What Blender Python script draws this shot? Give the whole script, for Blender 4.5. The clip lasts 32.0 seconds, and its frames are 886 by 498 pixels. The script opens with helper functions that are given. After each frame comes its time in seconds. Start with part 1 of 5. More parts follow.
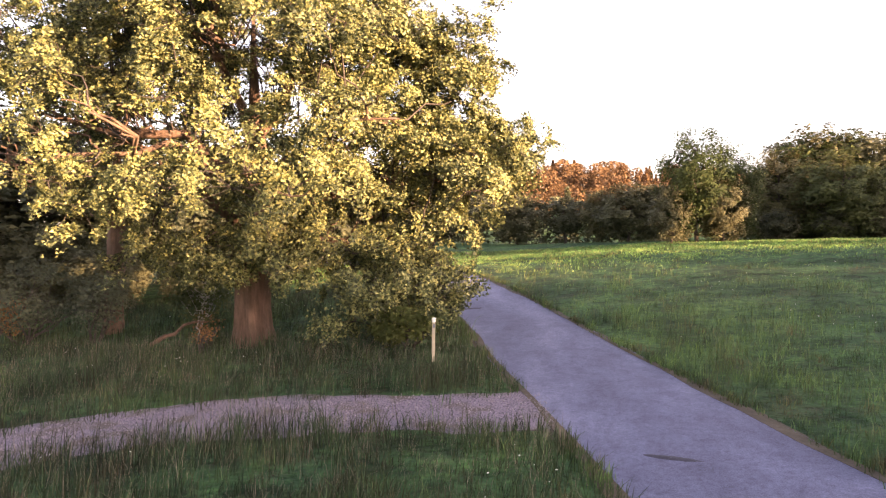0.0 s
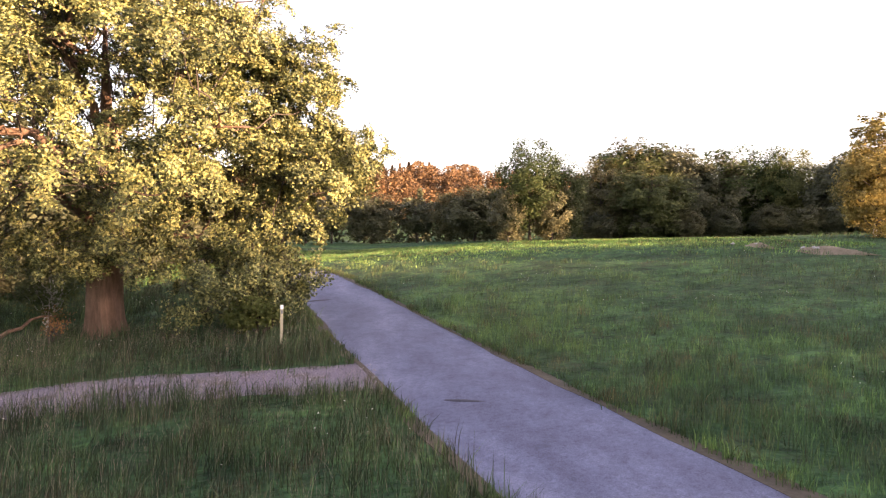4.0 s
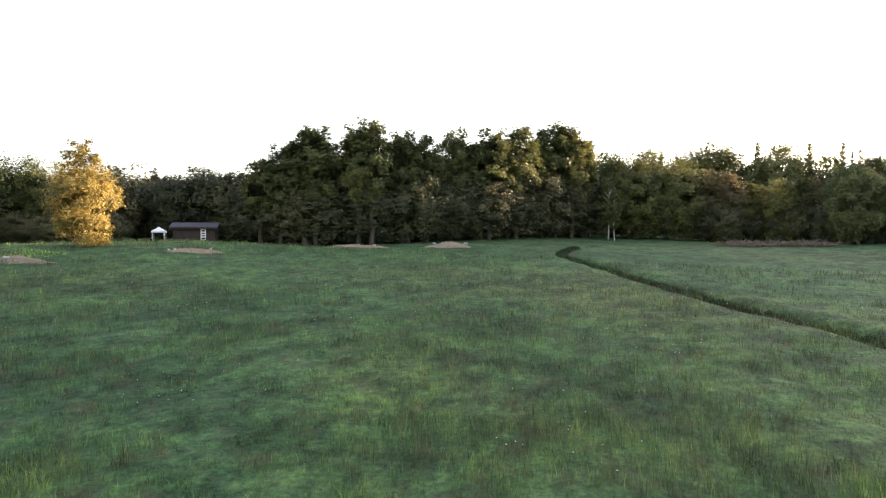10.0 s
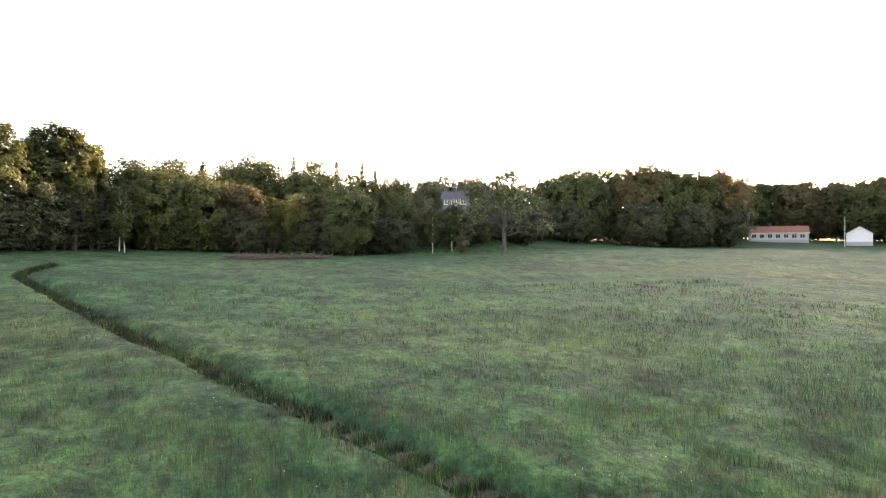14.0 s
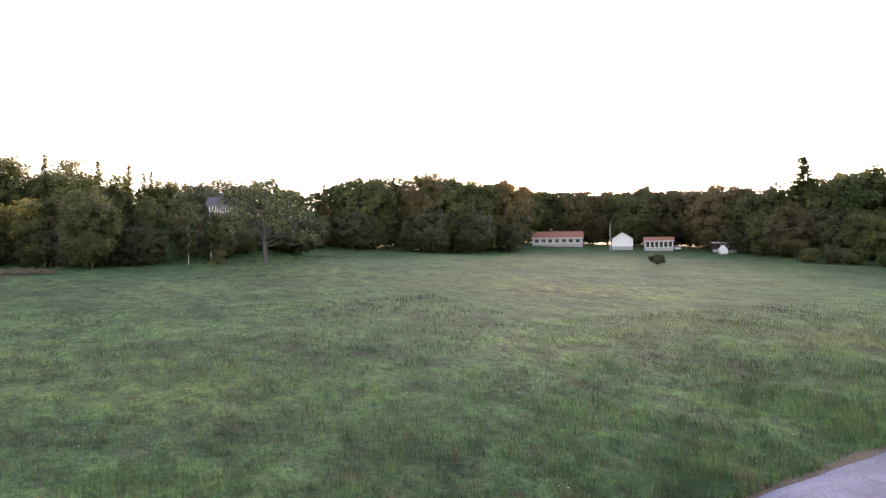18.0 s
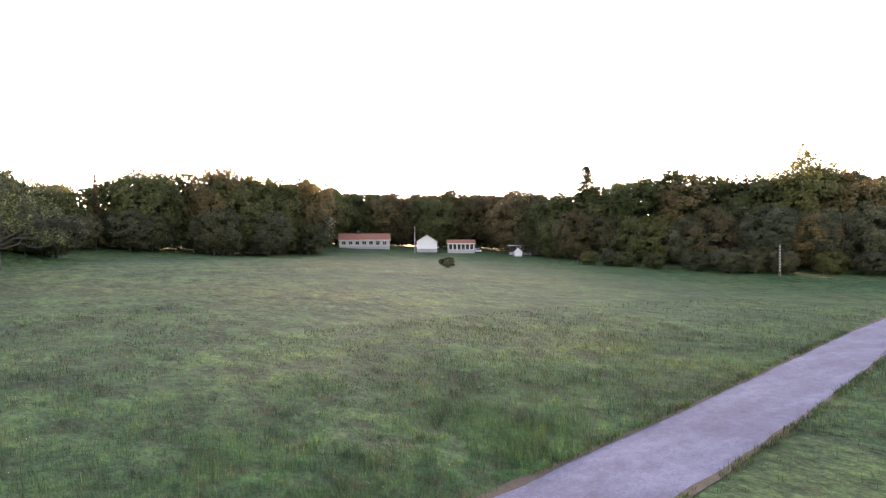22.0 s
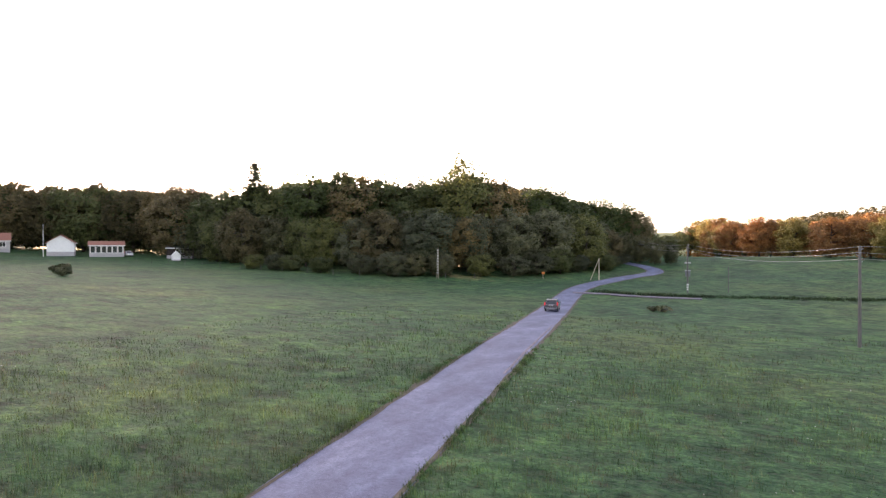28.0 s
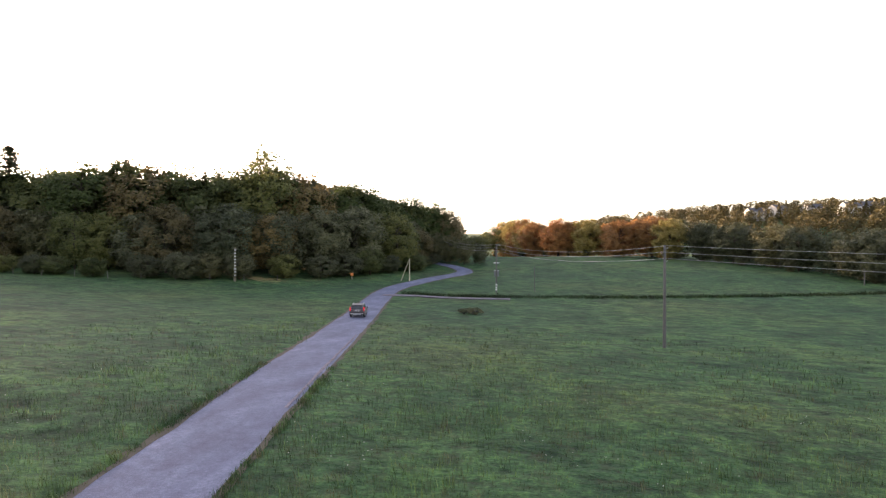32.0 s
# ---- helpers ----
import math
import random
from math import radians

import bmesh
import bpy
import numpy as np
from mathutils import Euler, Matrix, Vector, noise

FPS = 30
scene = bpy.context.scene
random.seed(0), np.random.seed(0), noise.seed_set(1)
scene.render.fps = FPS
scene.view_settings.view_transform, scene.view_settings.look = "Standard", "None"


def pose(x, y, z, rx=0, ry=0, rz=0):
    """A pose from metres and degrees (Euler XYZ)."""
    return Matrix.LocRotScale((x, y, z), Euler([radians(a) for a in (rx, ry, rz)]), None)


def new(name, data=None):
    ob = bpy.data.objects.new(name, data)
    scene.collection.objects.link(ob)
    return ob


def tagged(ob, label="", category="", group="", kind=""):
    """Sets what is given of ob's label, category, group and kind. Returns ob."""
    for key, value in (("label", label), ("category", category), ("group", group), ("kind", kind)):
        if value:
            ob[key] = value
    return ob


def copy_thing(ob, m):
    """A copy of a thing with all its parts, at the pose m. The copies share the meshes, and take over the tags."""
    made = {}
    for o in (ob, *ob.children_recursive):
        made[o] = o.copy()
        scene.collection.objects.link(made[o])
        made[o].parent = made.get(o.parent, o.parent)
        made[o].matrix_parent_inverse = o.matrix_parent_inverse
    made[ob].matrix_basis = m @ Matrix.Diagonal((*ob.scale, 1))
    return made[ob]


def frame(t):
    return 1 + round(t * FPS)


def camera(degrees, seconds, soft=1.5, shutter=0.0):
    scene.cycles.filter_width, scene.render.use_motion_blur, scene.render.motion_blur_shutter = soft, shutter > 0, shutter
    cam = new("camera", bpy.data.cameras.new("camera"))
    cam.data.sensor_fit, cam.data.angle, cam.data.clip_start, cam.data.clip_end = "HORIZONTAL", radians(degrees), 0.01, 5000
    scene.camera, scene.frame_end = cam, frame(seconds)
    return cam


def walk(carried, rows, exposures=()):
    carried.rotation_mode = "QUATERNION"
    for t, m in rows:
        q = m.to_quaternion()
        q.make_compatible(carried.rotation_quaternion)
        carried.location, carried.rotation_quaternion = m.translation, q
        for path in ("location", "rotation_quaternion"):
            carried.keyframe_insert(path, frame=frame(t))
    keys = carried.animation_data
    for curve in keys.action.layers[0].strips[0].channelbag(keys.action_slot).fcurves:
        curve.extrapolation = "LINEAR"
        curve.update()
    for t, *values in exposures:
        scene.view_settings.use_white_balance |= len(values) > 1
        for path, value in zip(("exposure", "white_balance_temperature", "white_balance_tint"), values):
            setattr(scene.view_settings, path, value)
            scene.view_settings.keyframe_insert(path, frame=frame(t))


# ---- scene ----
cam = camera(66.97, 32.0, 1.3)
PATH = [
    (0.0, pose(0.000, 0.000, 3.993, 89.64, -0.03, 0.00)),
    (0.5, pose(0.030, -0.230, 3.980, 89.57, -0.03, -0.49)),
    (1.0, pose(0.063, -0.342, 3.994, 89.55, -0.03, -0.92)),
    (1.5, pose(0.087, -0.409, 4.027, 89.53, -0.04, -1.17)),
    (2.0, pose(0.079, -0.649, 4.060, 89.59, -0.03, -1.51)),
    (2.5, pose(0.081, -1.156, 4.056, 89.64, -0.03, -2.30)),
    (4.5, pose(0.425, -4.010, 3.768, 89.66, -0.11, -16.54)),
    (5.0, pose(0.529, -4.757, 3.728, 89.67, -0.10, -20.91)),
    (5.5, pose(0.670, -5.528, 3.718, 89.68, -0.08, -25.29)),
    (6.0, pose(0.790, -6.323, 3.734, 89.65, -0.03, -29.66)),
    (6.5, pose(0.944, -7.146, 3.783, 89.63, -0.01, -34.11)),
    (7.0, pose(1.129, -7.973, 3.871, 89.63, 0.04, -38.62)),
    (7.5, pose(1.318, -8.839, 3.967, 89.61, 0.08, -43.07)),
    (8.0, pose(1.521, -9.756, 4.054, 89.60, 0.09, -47.50)),
    (8.5, pose(1.741, -10.707, 4.140, 89.61, 0.07, -51.97)),
    (9.0, pose(1.961, -11.709, 4.235, 89.63, 0.08, -56.39)),
    (9.5, pose(2.182, -12.773, 4.350, 89.61, 0.13, -60.81)),
    (10.0, pose(2.425, -13.902, 4.498, 89.61, 0.19, -65.21)),
    (10.5, pose(2.678, -15.112, 4.669, 89.60, 0.24, -69.58)),
    (11.0, pose(2.895, -16.409, 4.855, 89.58, 0.22, -73.88)),
    (11.5, pose(3.074, -17.713, 5.048, 89.57, 0.17, -78.13)),
    (12.0, pose(3.198, -18.986, 5.239, 89.56, 0.14, -82.53)),
    (12.5, pose(3.278, -20.184, 5.427, 89.58, 0.15, -86.83)),
    (13.0, pose(3.268, -21.312, 5.591, 89.58, 0.17, -91.17)),
    (13.5, pose(3.185, -22.362, 5.733, 89.60, 0.17, -95.45)),
    (14.0, pose(3.061, -23.362, 5.862, 89.67, 0.22, -99.64)),
    (14.5, pose(2.929, -24.383, 5.986, 89.70, 0.20, -103.79)),
    (15.0, pose(2.801, -25.473, 6.131, 89.72, 0.20, -107.76)),
    (15.5, pose(2.686, -26.699, 6.328, 89.72, 0.23, -111.39)),
    (17.5, pose(2.350, -31.897, 7.232, 89.64, 0.30, -113.95)),
    (18.0, pose(2.282, -32.916, 7.370, 89.60, 0.38, -114.53)),
    (18.5, pose(2.209, -33.672, 7.410, 89.59, 0.46, -115.47)),
    (19.0, pose(2.125, -34.456, 7.428, 89.59, 0.44, -116.83)),
    (19.5, pose(2.039, -35.342, 7.458, 89.61, 0.41, -118.35)),
    (20.0, pose(1.979, -36.279, 7.495, 89.62, 0.35, -120.62)),
    (20.5, pose(1.967, -37.193, 7.532, 89.62, 0.29, -122.63)),
    (21.0, pose(2.001, -38.098, 7.574, 89.62, 0.25, -125.06)),
    (21.5, pose(2.081, -38.966, 7.613, 89.63, 0.22, -127.08)),
    (22.0, pose(2.197, -39.838, 7.649, 89.63, 0.16, -129.47)),
    (22.5, pose(2.354, -40.683, 7.673, 89.62, 0.14, -131.49)),
    (23.0, pose(2.543, -41.569, 7.686, 89.63, 0.13, -133.90)),
    (23.5, pose(2.752, -42.452, 7.692, 89.65, 0.14, -135.98)),
    (24.0, pose(2.967, -43.353, 7.693, 89.65, 0.13, -138.43)),
    (24.5, pose(3.180, -44.284, 7.690, 89.66, 0.11, -140.55)),
    (25.0, pose(3.400, -45.261, 7.690, 89.66, 0.06, -142.93)),
    (25.5, pose(3.642, -46.327, 7.708, 89.67, 0.02, -144.97)),
    (27.5, pose(4.601, -50.835, 7.841, 89.73, -0.00, -153.51)),
    (28.0, pose(4.800, -51.956, 7.849, 89.77, -0.03, -155.61)),
    (28.5, pose(4.970, -53.050, 7.825, 89.79, -0.07, -157.52)),
    (29.0, pose(5.160, -54.132, 7.795, 89.82, -0.11, -159.70)),
    (29.5, pose(5.339, -55.188, 7.773, 89.84, -0.14, -161.62)),
    (30.0, pose(5.518, -56.219, 7.761, 89.83, -0.17, -163.79)),
    (30.5, pose(5.696, -57.223, 7.749, 89.84, -0.17, -165.63)),
    (31.0, pose(5.873, -58.204, 7.736, 89.85, -0.14, -167.69)),
    (31.5, pose(6.029, -59.162, 7.728, 89.83, -0.13, -169.50)),
    (32.0, pose(6.178, -60.115, 7.724, 89.82, -0.13, -171.48)),
]
walk(cam, PATH, exposures=[(0.0, 2.75, 6900, 36), (5.0, 2.7, 6700, 31), (9.0, 2.72, 6400, 20), (13.0, 3.05, 6500, 22), (19.0, 2.86, 6600, 30), (25.0, 2.88, 6600, 30), (29.0, 2.68, 6500, 25), (32.0, 2.48, 6500, 23)])

# ---- light ----
SUN_YAW, SUN_UP = 126.3, 6.0          # degrees clockwise from +y, degrees over the horizon
sun_dir = Vector((math.sin(radians(SUN_YAW)) * math.cos(radians(SUN_UP)),
                  math.cos(radians(SUN_YAW)) * math.cos(radians(SUN_UP)), math.sin(radians(SUN_UP))))
sun = new("sun", bpy.data.lights.new("sun", "SUN"))
sun.data.energy, sun.data.angle, sun.data.color = 5.0, radians(0.6), (1.0, 0.72, 0.40)
sun.matrix_world = Matrix.Translation((60, -120, 90)) @ (-sun_dir).to_track_quat("-Z", "Y").to_matrix().to_4x4()

world = bpy.data.worlds.new("evening_sky")
scene.world = world
world.use_nodes = True
wn, wl = world.node_tree.nodes, world.node_tree.links
sky = wn.new("ShaderNodeTexSky")
sky.sky_type, sky.sun_disc = "NISHITA", False
sky.sun_elevation, sky.sun_rotation = radians(SUN_UP), radians(SUN_YAW)
sky.air_density, sky.dust_density, sky.ozone_density = 1.0, 2.0, 1.0
soften = wn.new("ShaderNodeHueSaturation")
soften.inputs["Saturation"].default_value = 0.55
wl.new(sky.outputs[0], soften.inputs["Color"])
wl.new(soften.outputs[0], wn["Background"].inputs["Color"])
wn["Background"].inputs["Strength"].default_value = 0.15

# ---- materials ----


def mat(name, rough=0.8, metal=0.0, spec=0.3):
    m = bpy.data.materials.new(name)
    m.use_nodes = True
    b = m.node_tree.nodes["Principled BSDF"]
    b.inputs["Roughness"].default_value, b.inputs["Metallic"].default_value = rough, metal
    b.inputs["Specular IOR Level"].default_value = spec
    return m, m.node_tree.nodes, m.node_tree.links, b


def noise_at(n, l, scale, detail=4.0, coord="Object", stretch=(1, 1, 1), rough=0.55):
    tc = n.new("ShaderNodeNewGeometry") if coord == "World" else n.new("ShaderNodeTexCoord")
    mp = n.new("ShaderNodeMapping")
    mp.inputs["Scale"].default_value = stretch
    l.new(tc.outputs["Position" if coord == "World" else coord], mp.inputs["Vector"])
    t = n.new("ShaderNodeTexNoise")
    t.inputs["Scale"].default_value, t.inputs["Detail"].default_value, t.inputs["Roughness"].default_value = scale, detail, rough
    l.new(mp.outputs[0], t.inputs["Vector"])
    return t.outputs["Fac"]


def ramp(n, l, fac, stops):
    r = n.new("ShaderNodeValToRGB")
    e = r.color_ramp.elements
    while len(e) < len(stops):
        e.new(0.5)
    for el, (p, c) in zip(e, stops):
        el.position, el.color = p, (*c, 1)
    l.new(fac, r.inputs["Fac"])
    return r.outputs["Color"]


def blend(n, l, fac, a, b, mode="MIX"):
    m = n.new("ShaderNodeMix")
    m.data_type, m.blend_type = "RGBA", mode
    for sock, v in ((m.inputs["Factor"], fac), (m.inputs["A"], a), (m.inputs["B"], b)):
        if isinstance(v, bpy.types.NodeSocket):
            l.new(v, sock)
        elif isinstance(v, tuple):
            sock.default_value = (*v, 1)
        else:
            sock.default_value = v
    return m.outputs["Result"]


def bump(n, l, b, height, strength=0.4, distance=0.05):
    u = n.new("ShaderNodeBump")
    u.inputs["Strength"].default_value, u.inputs["Distance"].default_value = strength, distance
    l.new(height, u.inputs["Height"])
    l.new(u.outputs[0], b.inputs["Normal"])


def simple(name, color, rough=0.7, metal=0.0, scale=6.0, vary=0.25, bumpy=0.15, stretch=(1, 1, 1), coord="Object", spec=0.3):
    """A surface of one colour with two scales of wear and a fine relief."""
    m, n, l, b = mat(name, rough, metal, spec)
    big = noise_at(n, l, scale, 4, coord, stretch)
    fine = noise_at(n, l, scale * 9, 3, coord, stretch)
    lo, hi = tuple(c * (1 - vary) for c in color), tuple(min(1, c * (1 + vary)) for c in color)
    c = ramp(n, l, big, [(0.3, lo), (0.7, hi)])
    c = blend(n, l, 0.35, c, ramp(n, l, fine, [(0.35, lo), (0.65, hi)]))
    l.new(c, b.inputs["Base Color"])
    bump(n, l, b, fine, bumpy, 0.02)
    return m


def foliage(name, dark, mid, light, shine=0.15, thin=0.35, spread=0.45):
    """Leaves: each one a shade of its own, lighter where light comes through them. spread: how far the shades lie apart."""
    m, n, l, b = mat(name, 0.65, 0.0, shine)
    g = n.new("ShaderNodeNewGeometry")
    dark, light = (tuple(k + (v - k) * spread for k, v in zip(mid, end)) for end in (dark, light))
    c = ramp(n, l, g.outputs["Random Per Island"], [(0.0, dark), (0.5, mid), (1.0, light)])
    oi = n.new("ShaderNodeObjectInfo")
    tone = ramp(n, l, oi.outputs["Random"], [(0.0, (0.70, 0.74, 0.72)), (0.5, (1, 1, 1)), (1.0, (1.32, 1.18, 1.0))])
    c = blend(n, l, 1.0, c, tone, "MULTIPLY")
    patch = noise_at(n, l, 0.45, 4, "World", (1, 1, 1.5), 0.65)
    c = blend(n, l, 1.0, c, ramp(n, l, patch, [(0.32, (0.62, 0.66, 0.68)), (0.68, (1.28, 1.22, 1.06))]), "MULTIPLY")
    l.new(c, b.inputs["Base Color"])
    tr = n.new("ShaderNodeBsdfTranslucent")
    l.new(c, tr.inputs["Color"])
    mx = n.new("ShaderNodeMixShader")
    mx.inputs[0].default_value = thin
    l.new(b.outputs[0], mx.inputs[1])
    l.new(tr.outputs[0], mx.inputs[2])
    l.new(mx.outputs[0], n["Material Output"].inputs["Surface"])
    return m


def meadow_tone(n, l, gain=1.0, dry=0.65):
    """The meadow's patches: laid strips, dark hollows, tussocks and drier places, by place in the world."""
    broad = noise_at(n, l, 0.035, 3, "World")
    strips = noise_at(n, l, 0.16, 5, "World", (1.0, 0.7, 1), 0.7)
    clumps = noise_at(n, l, 0.55, 5, "World", (0.8, 1.2, 0.3), 0.7)
    tufts = noise_at(n, l, 2.2, 4, "World", (1, 1, 0.3), 0.65)
    k = lambda c: tuple(v * gain * 0.87 for v in c)
    c = ramp(n, l, broad, [(0.32, k((0.029, 0.079, 0.036))), (0.5, k((0.040, 0.095, 0.038))), (0.68, k((0.056, 0.097, 0.039)))])
    c = blend(n, l, 0.8, c, ramp(n, l, strips, [(0.34, (0.48, 0.52, 0.56)), (0.5, (1, 1, 1)), (0.66, (1.45, 1.32, 1.1))]), "MULTIPLY")
    c = blend(n, l, 0.8, c, ramp(n, l, clumps, [(0.36, (0.36, 0.36, 0.36)), (0.5, (1, 1, 1)), (0.65, (1.65, 1.5, 1.25))]), "MULTIPLY")
    c = blend(n, l, 0.7, c, ramp(n, l, tufts, [(0.36, (0.42, 0.42, 0.40)), (0.52, (1, 1, 1)), (0.66, (1.6, 1.45, 1.2))]), "MULTIPLY")
    fine = noise_at(n, l, 6.0, 4, "World", (1, 1, 0.3), 0.7)
    c = blend(n, l, 0.7, c, ramp(n, l, fine, [(0.36, (0.5, 0.5, 0.48)), (0.5, (1, 1, 1)), (0.66, (1.55, 1.45, 1.3))]), "MULTIPLY")
    brown = noise_at(n, l, 0.9, 6, "World", (1, 1, 0.3), 0.75)
    c = blend(n, l, ramp(n, l, brown, [(0.5, (0, 0, 0)), (0.66, (dry, dry, dry))]), c, k((0.085, 0.068, 0.044)))
    return c, clumps


m, n, l, b = mat("meadow", 0.9, 0, 0.15)
c, tufts = meadow_tone(n, l, 1.12, 0.35)
earth = noise_at(n, l, 4.0, 5, "World")
c = blend(n, l, ramp(n, l, earth, [(0.62, (0, 0, 0)), (0.8, (0.5, 0.5, 0.5))]), c, (0.085, 0.070, 0.040))
l.new(c, b.inputs["Base Color"])
bump(n, l, b, tufts, 1.0, 0.35)
M_MEADOW = m

def grass(name, gain, shades):
    m, n, l, b = mat(name, 0.6, 0, 0.3)
    c, _ = meadow_tone(n, l, gain)
    g = n.new("ShaderNodeNewGeometry")
    c = blend(n, l, 1.0, c, ramp(n, l, g.outputs["Random Per Island"], shades), "MULTIPLY")
    l.new(c, b.inputs["Base Color"])
    tr = n.new("ShaderNodeBsdfTranslucent")
    l.new(c, tr.inputs["Color"])
    mx = n.new("ShaderNodeMixShader")
    mx.inputs[0].default_value = 0.38
    l.new(b.outputs[0], mx.inputs[1])
    l.new(tr.outputs[0], mx.inputs[2])
    l.new(mx.outputs[0], n["Material Output"].inputs["Surface"])
    return m


M_BLADE = grass("meadow_blade", 1.6, [(0.0, (0.76, 0.62, 0.58)), (0.5, (1.16, 1.01, 0.93)), (0.85, (1.55, 1.25, 1.08)), (0.93, (1.9, 1.5, 1.4)), (1.0, (2.5, 1.8, 1.7))])
# brighter, yellower copy of the meadow blade: low sun put into its colour
M_SUNLITBLADE = grass("sunlit_blade", 2.9, [(0.0, (1.1, 0.95, 0.7)), (0.6, (1.6, 1.25, 0.85)), (1.0, (2.3, 1.7, 1.1))])
M_OLIVEBLADE = grass("olive_grass_blade", 1.22, [(0.0, (0.82, 0.62, 0.55)), (0.5, (1.25, 1.08, 0.9)), (0.85, (1.7, 1.36, 1.1)), (0.95, (2.6, 1.9, 1.6)), (1.0, (3.2, 2.3, 2.0))])
# darker, browner copy of the meadow blade: oak shade and lens flare in the colour
M_TALLBLADE = grass("shaded_tall_blade", 0.82, [(0.0, (0.78, 0.60, 0.64)), (0.6, (1.3, 0.98, 0.98)), (0.86, (1.7, 1.25, 1.15)), (0.92, (3.0, 2.2, 2.3)), (1.0, (3.8, 2.7, 2.9))])
# darkened copy of the meadow blade, for shade on the ditch bank and the margin
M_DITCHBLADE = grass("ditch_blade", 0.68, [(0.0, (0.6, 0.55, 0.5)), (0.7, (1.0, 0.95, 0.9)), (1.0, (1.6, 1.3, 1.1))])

m, n, l, b = mat("asphalt", 0.82, 0, 0.35)
grit = noise_at(n, l, 42, 4, "World")
worn = noise_at(n, l, 0.6, 6, "World", (1, 0.35, 1), 0.65)
spots = noise_at(n, l, 2.2, 5, "World")
c = ramp(n, l, worn, [(0.34, (0.084, 0.090, 0.148)), (0.52, (0.112, 0.123, 0.198)), (0.68, (0.160, 0.172, 0.258))])
c = blend(n, l, 0.5, c, ramp(n, l, spots, [(0.28, (0.6, 0.6, 0.62)), (0.5, (1, 1, 1)), (0.75, (1.2, 1.18, 1.15))]), "MULTIPLY")
c = blend(n, l, 0.6, c, ramp(n, l, grit, [(0.35, (0.5, 0.5, 0.5)), (0.6, (1.35, 1.35, 1.35))]), "MULTIPLY")
chips = noise_at(n, l, 9.0, 4, "World", (1, 1, 1), 0.7)
c = blend(n, l, 0.6, c, ramp(n, l, chips, [(0.32, (0.6, 0.58, 0.58)), (0.5, (1, 1, 1)), (0.68, (1.3, 1.26, 1.24))]), "MULTIPLY")
l.new(c, b.inputs["Base Color"])
bump(n, l, b, grit, 0.35, 0.01)
M_ASPHALT = m

m, n, l, b = mat("gravel", 0.9, 0, 0.2)
vor = n.new("ShaderNodeTexVoronoi")
vor.inputs["Scale"].default_value = 22
gp = n.new("ShaderNodeNewGeometry")
l.new(gp.outputs["Position"], vor.inputs["Vector"])
dirt = noise_at(n, l, 1.1, 5, "World")
c = ramp(n, l, vor.outputs["Distance"], [(0.0, (0.32, 0.28, 0.335)), (0.5, (0.19, 0.163, 0.205)), (0.8, (0.085, 0.073, 0.09))])
c = blend(n, l, ramp(n, l, dirt, [(0.5, (0, 0, 0)), (0.66, (0.8, 0.8, 0.8))]), c, (0.10, 0.085, 0.06))
l.new(c, b.inputs["Base Color"])
bump(n, l, b, vor.outputs["Distance"], 0.6, 0.03)
M_GRAVEL = m

M_VERGE = simple("verge_soil", (0.082, 0.068, 0.050), 0.95, 0, 1.5, 0.4, 0.6, coord="World")
M_SAND = simple("sandy_soil", (0.235, 0.185, 0.135), 0.95, 0, 1.2, 0.35, 0.6, coord="World")
M_SOIL = simple("ditch_soil", (0.050, 0.045, 0.028), 0.95, 0, 1.2, 0.4, 0.6, coord="World")
M_PATCH = simple("tar_patch", (0.046, 0.046, 0.062), 0.9, 0, 4, 0.35, 0.5, coord="World")
M_STONE = simple("pale_stone", (0.38, 0.36, 0.36), 0.85, 0, 5, 0.3, 0.4)
M_OAKBARK = simple("oak_bark", (0.140, 0.088, 0.058), 0.9, 0, 3.0, 0.45, 0.9, (3, 3, 0.5))
M_GREYBARK = simple("grey_bark", (0.098, 0.088, 0.078), 0.9, 0, 3.0, 0.4, 0.8, (3, 3, 0.5))
M_BARK = simple("dark_bark", (0.070, 0.056, 0.045), 0.9, 0, 3.0, 0.4, 0.7, (3, 3, 0.5))
M_BIRCHBARK = simple("birch_bark", (0.42, 0.40, 0.37), 0.8, 0, 2.0, 0.45, 0.4, (1, 1, 3))
M_OAK = foliage("oak_leaves", (0.020, 0.029, 0.014), (0.096, 0.120, 0.046), (0.325, 0.330, 0.128), 0.4, 0.12, 1.0)
M_LEAF = foliage("broad_leaves", (0.068, 0.084, 0.040), (0.112, 0.130, 0.056), (0.172, 0.184, 0.074))
# duller copy of the broad leaves, with the shade of the woods in its colour
M_DARKLEAF = foliage("shaded_leaves", (0.060, 0.066, 0.044), (0.094, 0.100, 0.058), (0.134, 0.138, 0.074), 0.25, 0.25)
# the low sun's gold is mixed into this leaf colour
M_GOLD = foliage("evening_gold_leaves", (0.14, 0.120, 0.036), (0.27, 0.220, 0.074), (0.42, 0.345, 0.13), 0.2, 0.35, 0.8)
# reddened leaf: evening light on the far row, flare on one shrub, as colour
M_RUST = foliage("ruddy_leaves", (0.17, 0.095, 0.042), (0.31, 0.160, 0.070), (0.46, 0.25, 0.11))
M_PALELEAF = foliage("grey_green_leaves", (0.080, 0.090, 0.060), (0.130, 0.142, 0.092), (0.195, 0.205, 0.130))
M_WARMLEAF = foliage("bronze_green_leaves", (0.090, 0.078, 0.044), (0.145, 0.122, 0.066), (0.210, 0.175, 0.092))
M_FIR = foliage("fir_needles", (0.032, 0.048, 0.028), (0.050, 0.070, 0.038), (0.072, 0.094, 0.046), 0.2, 0.12)
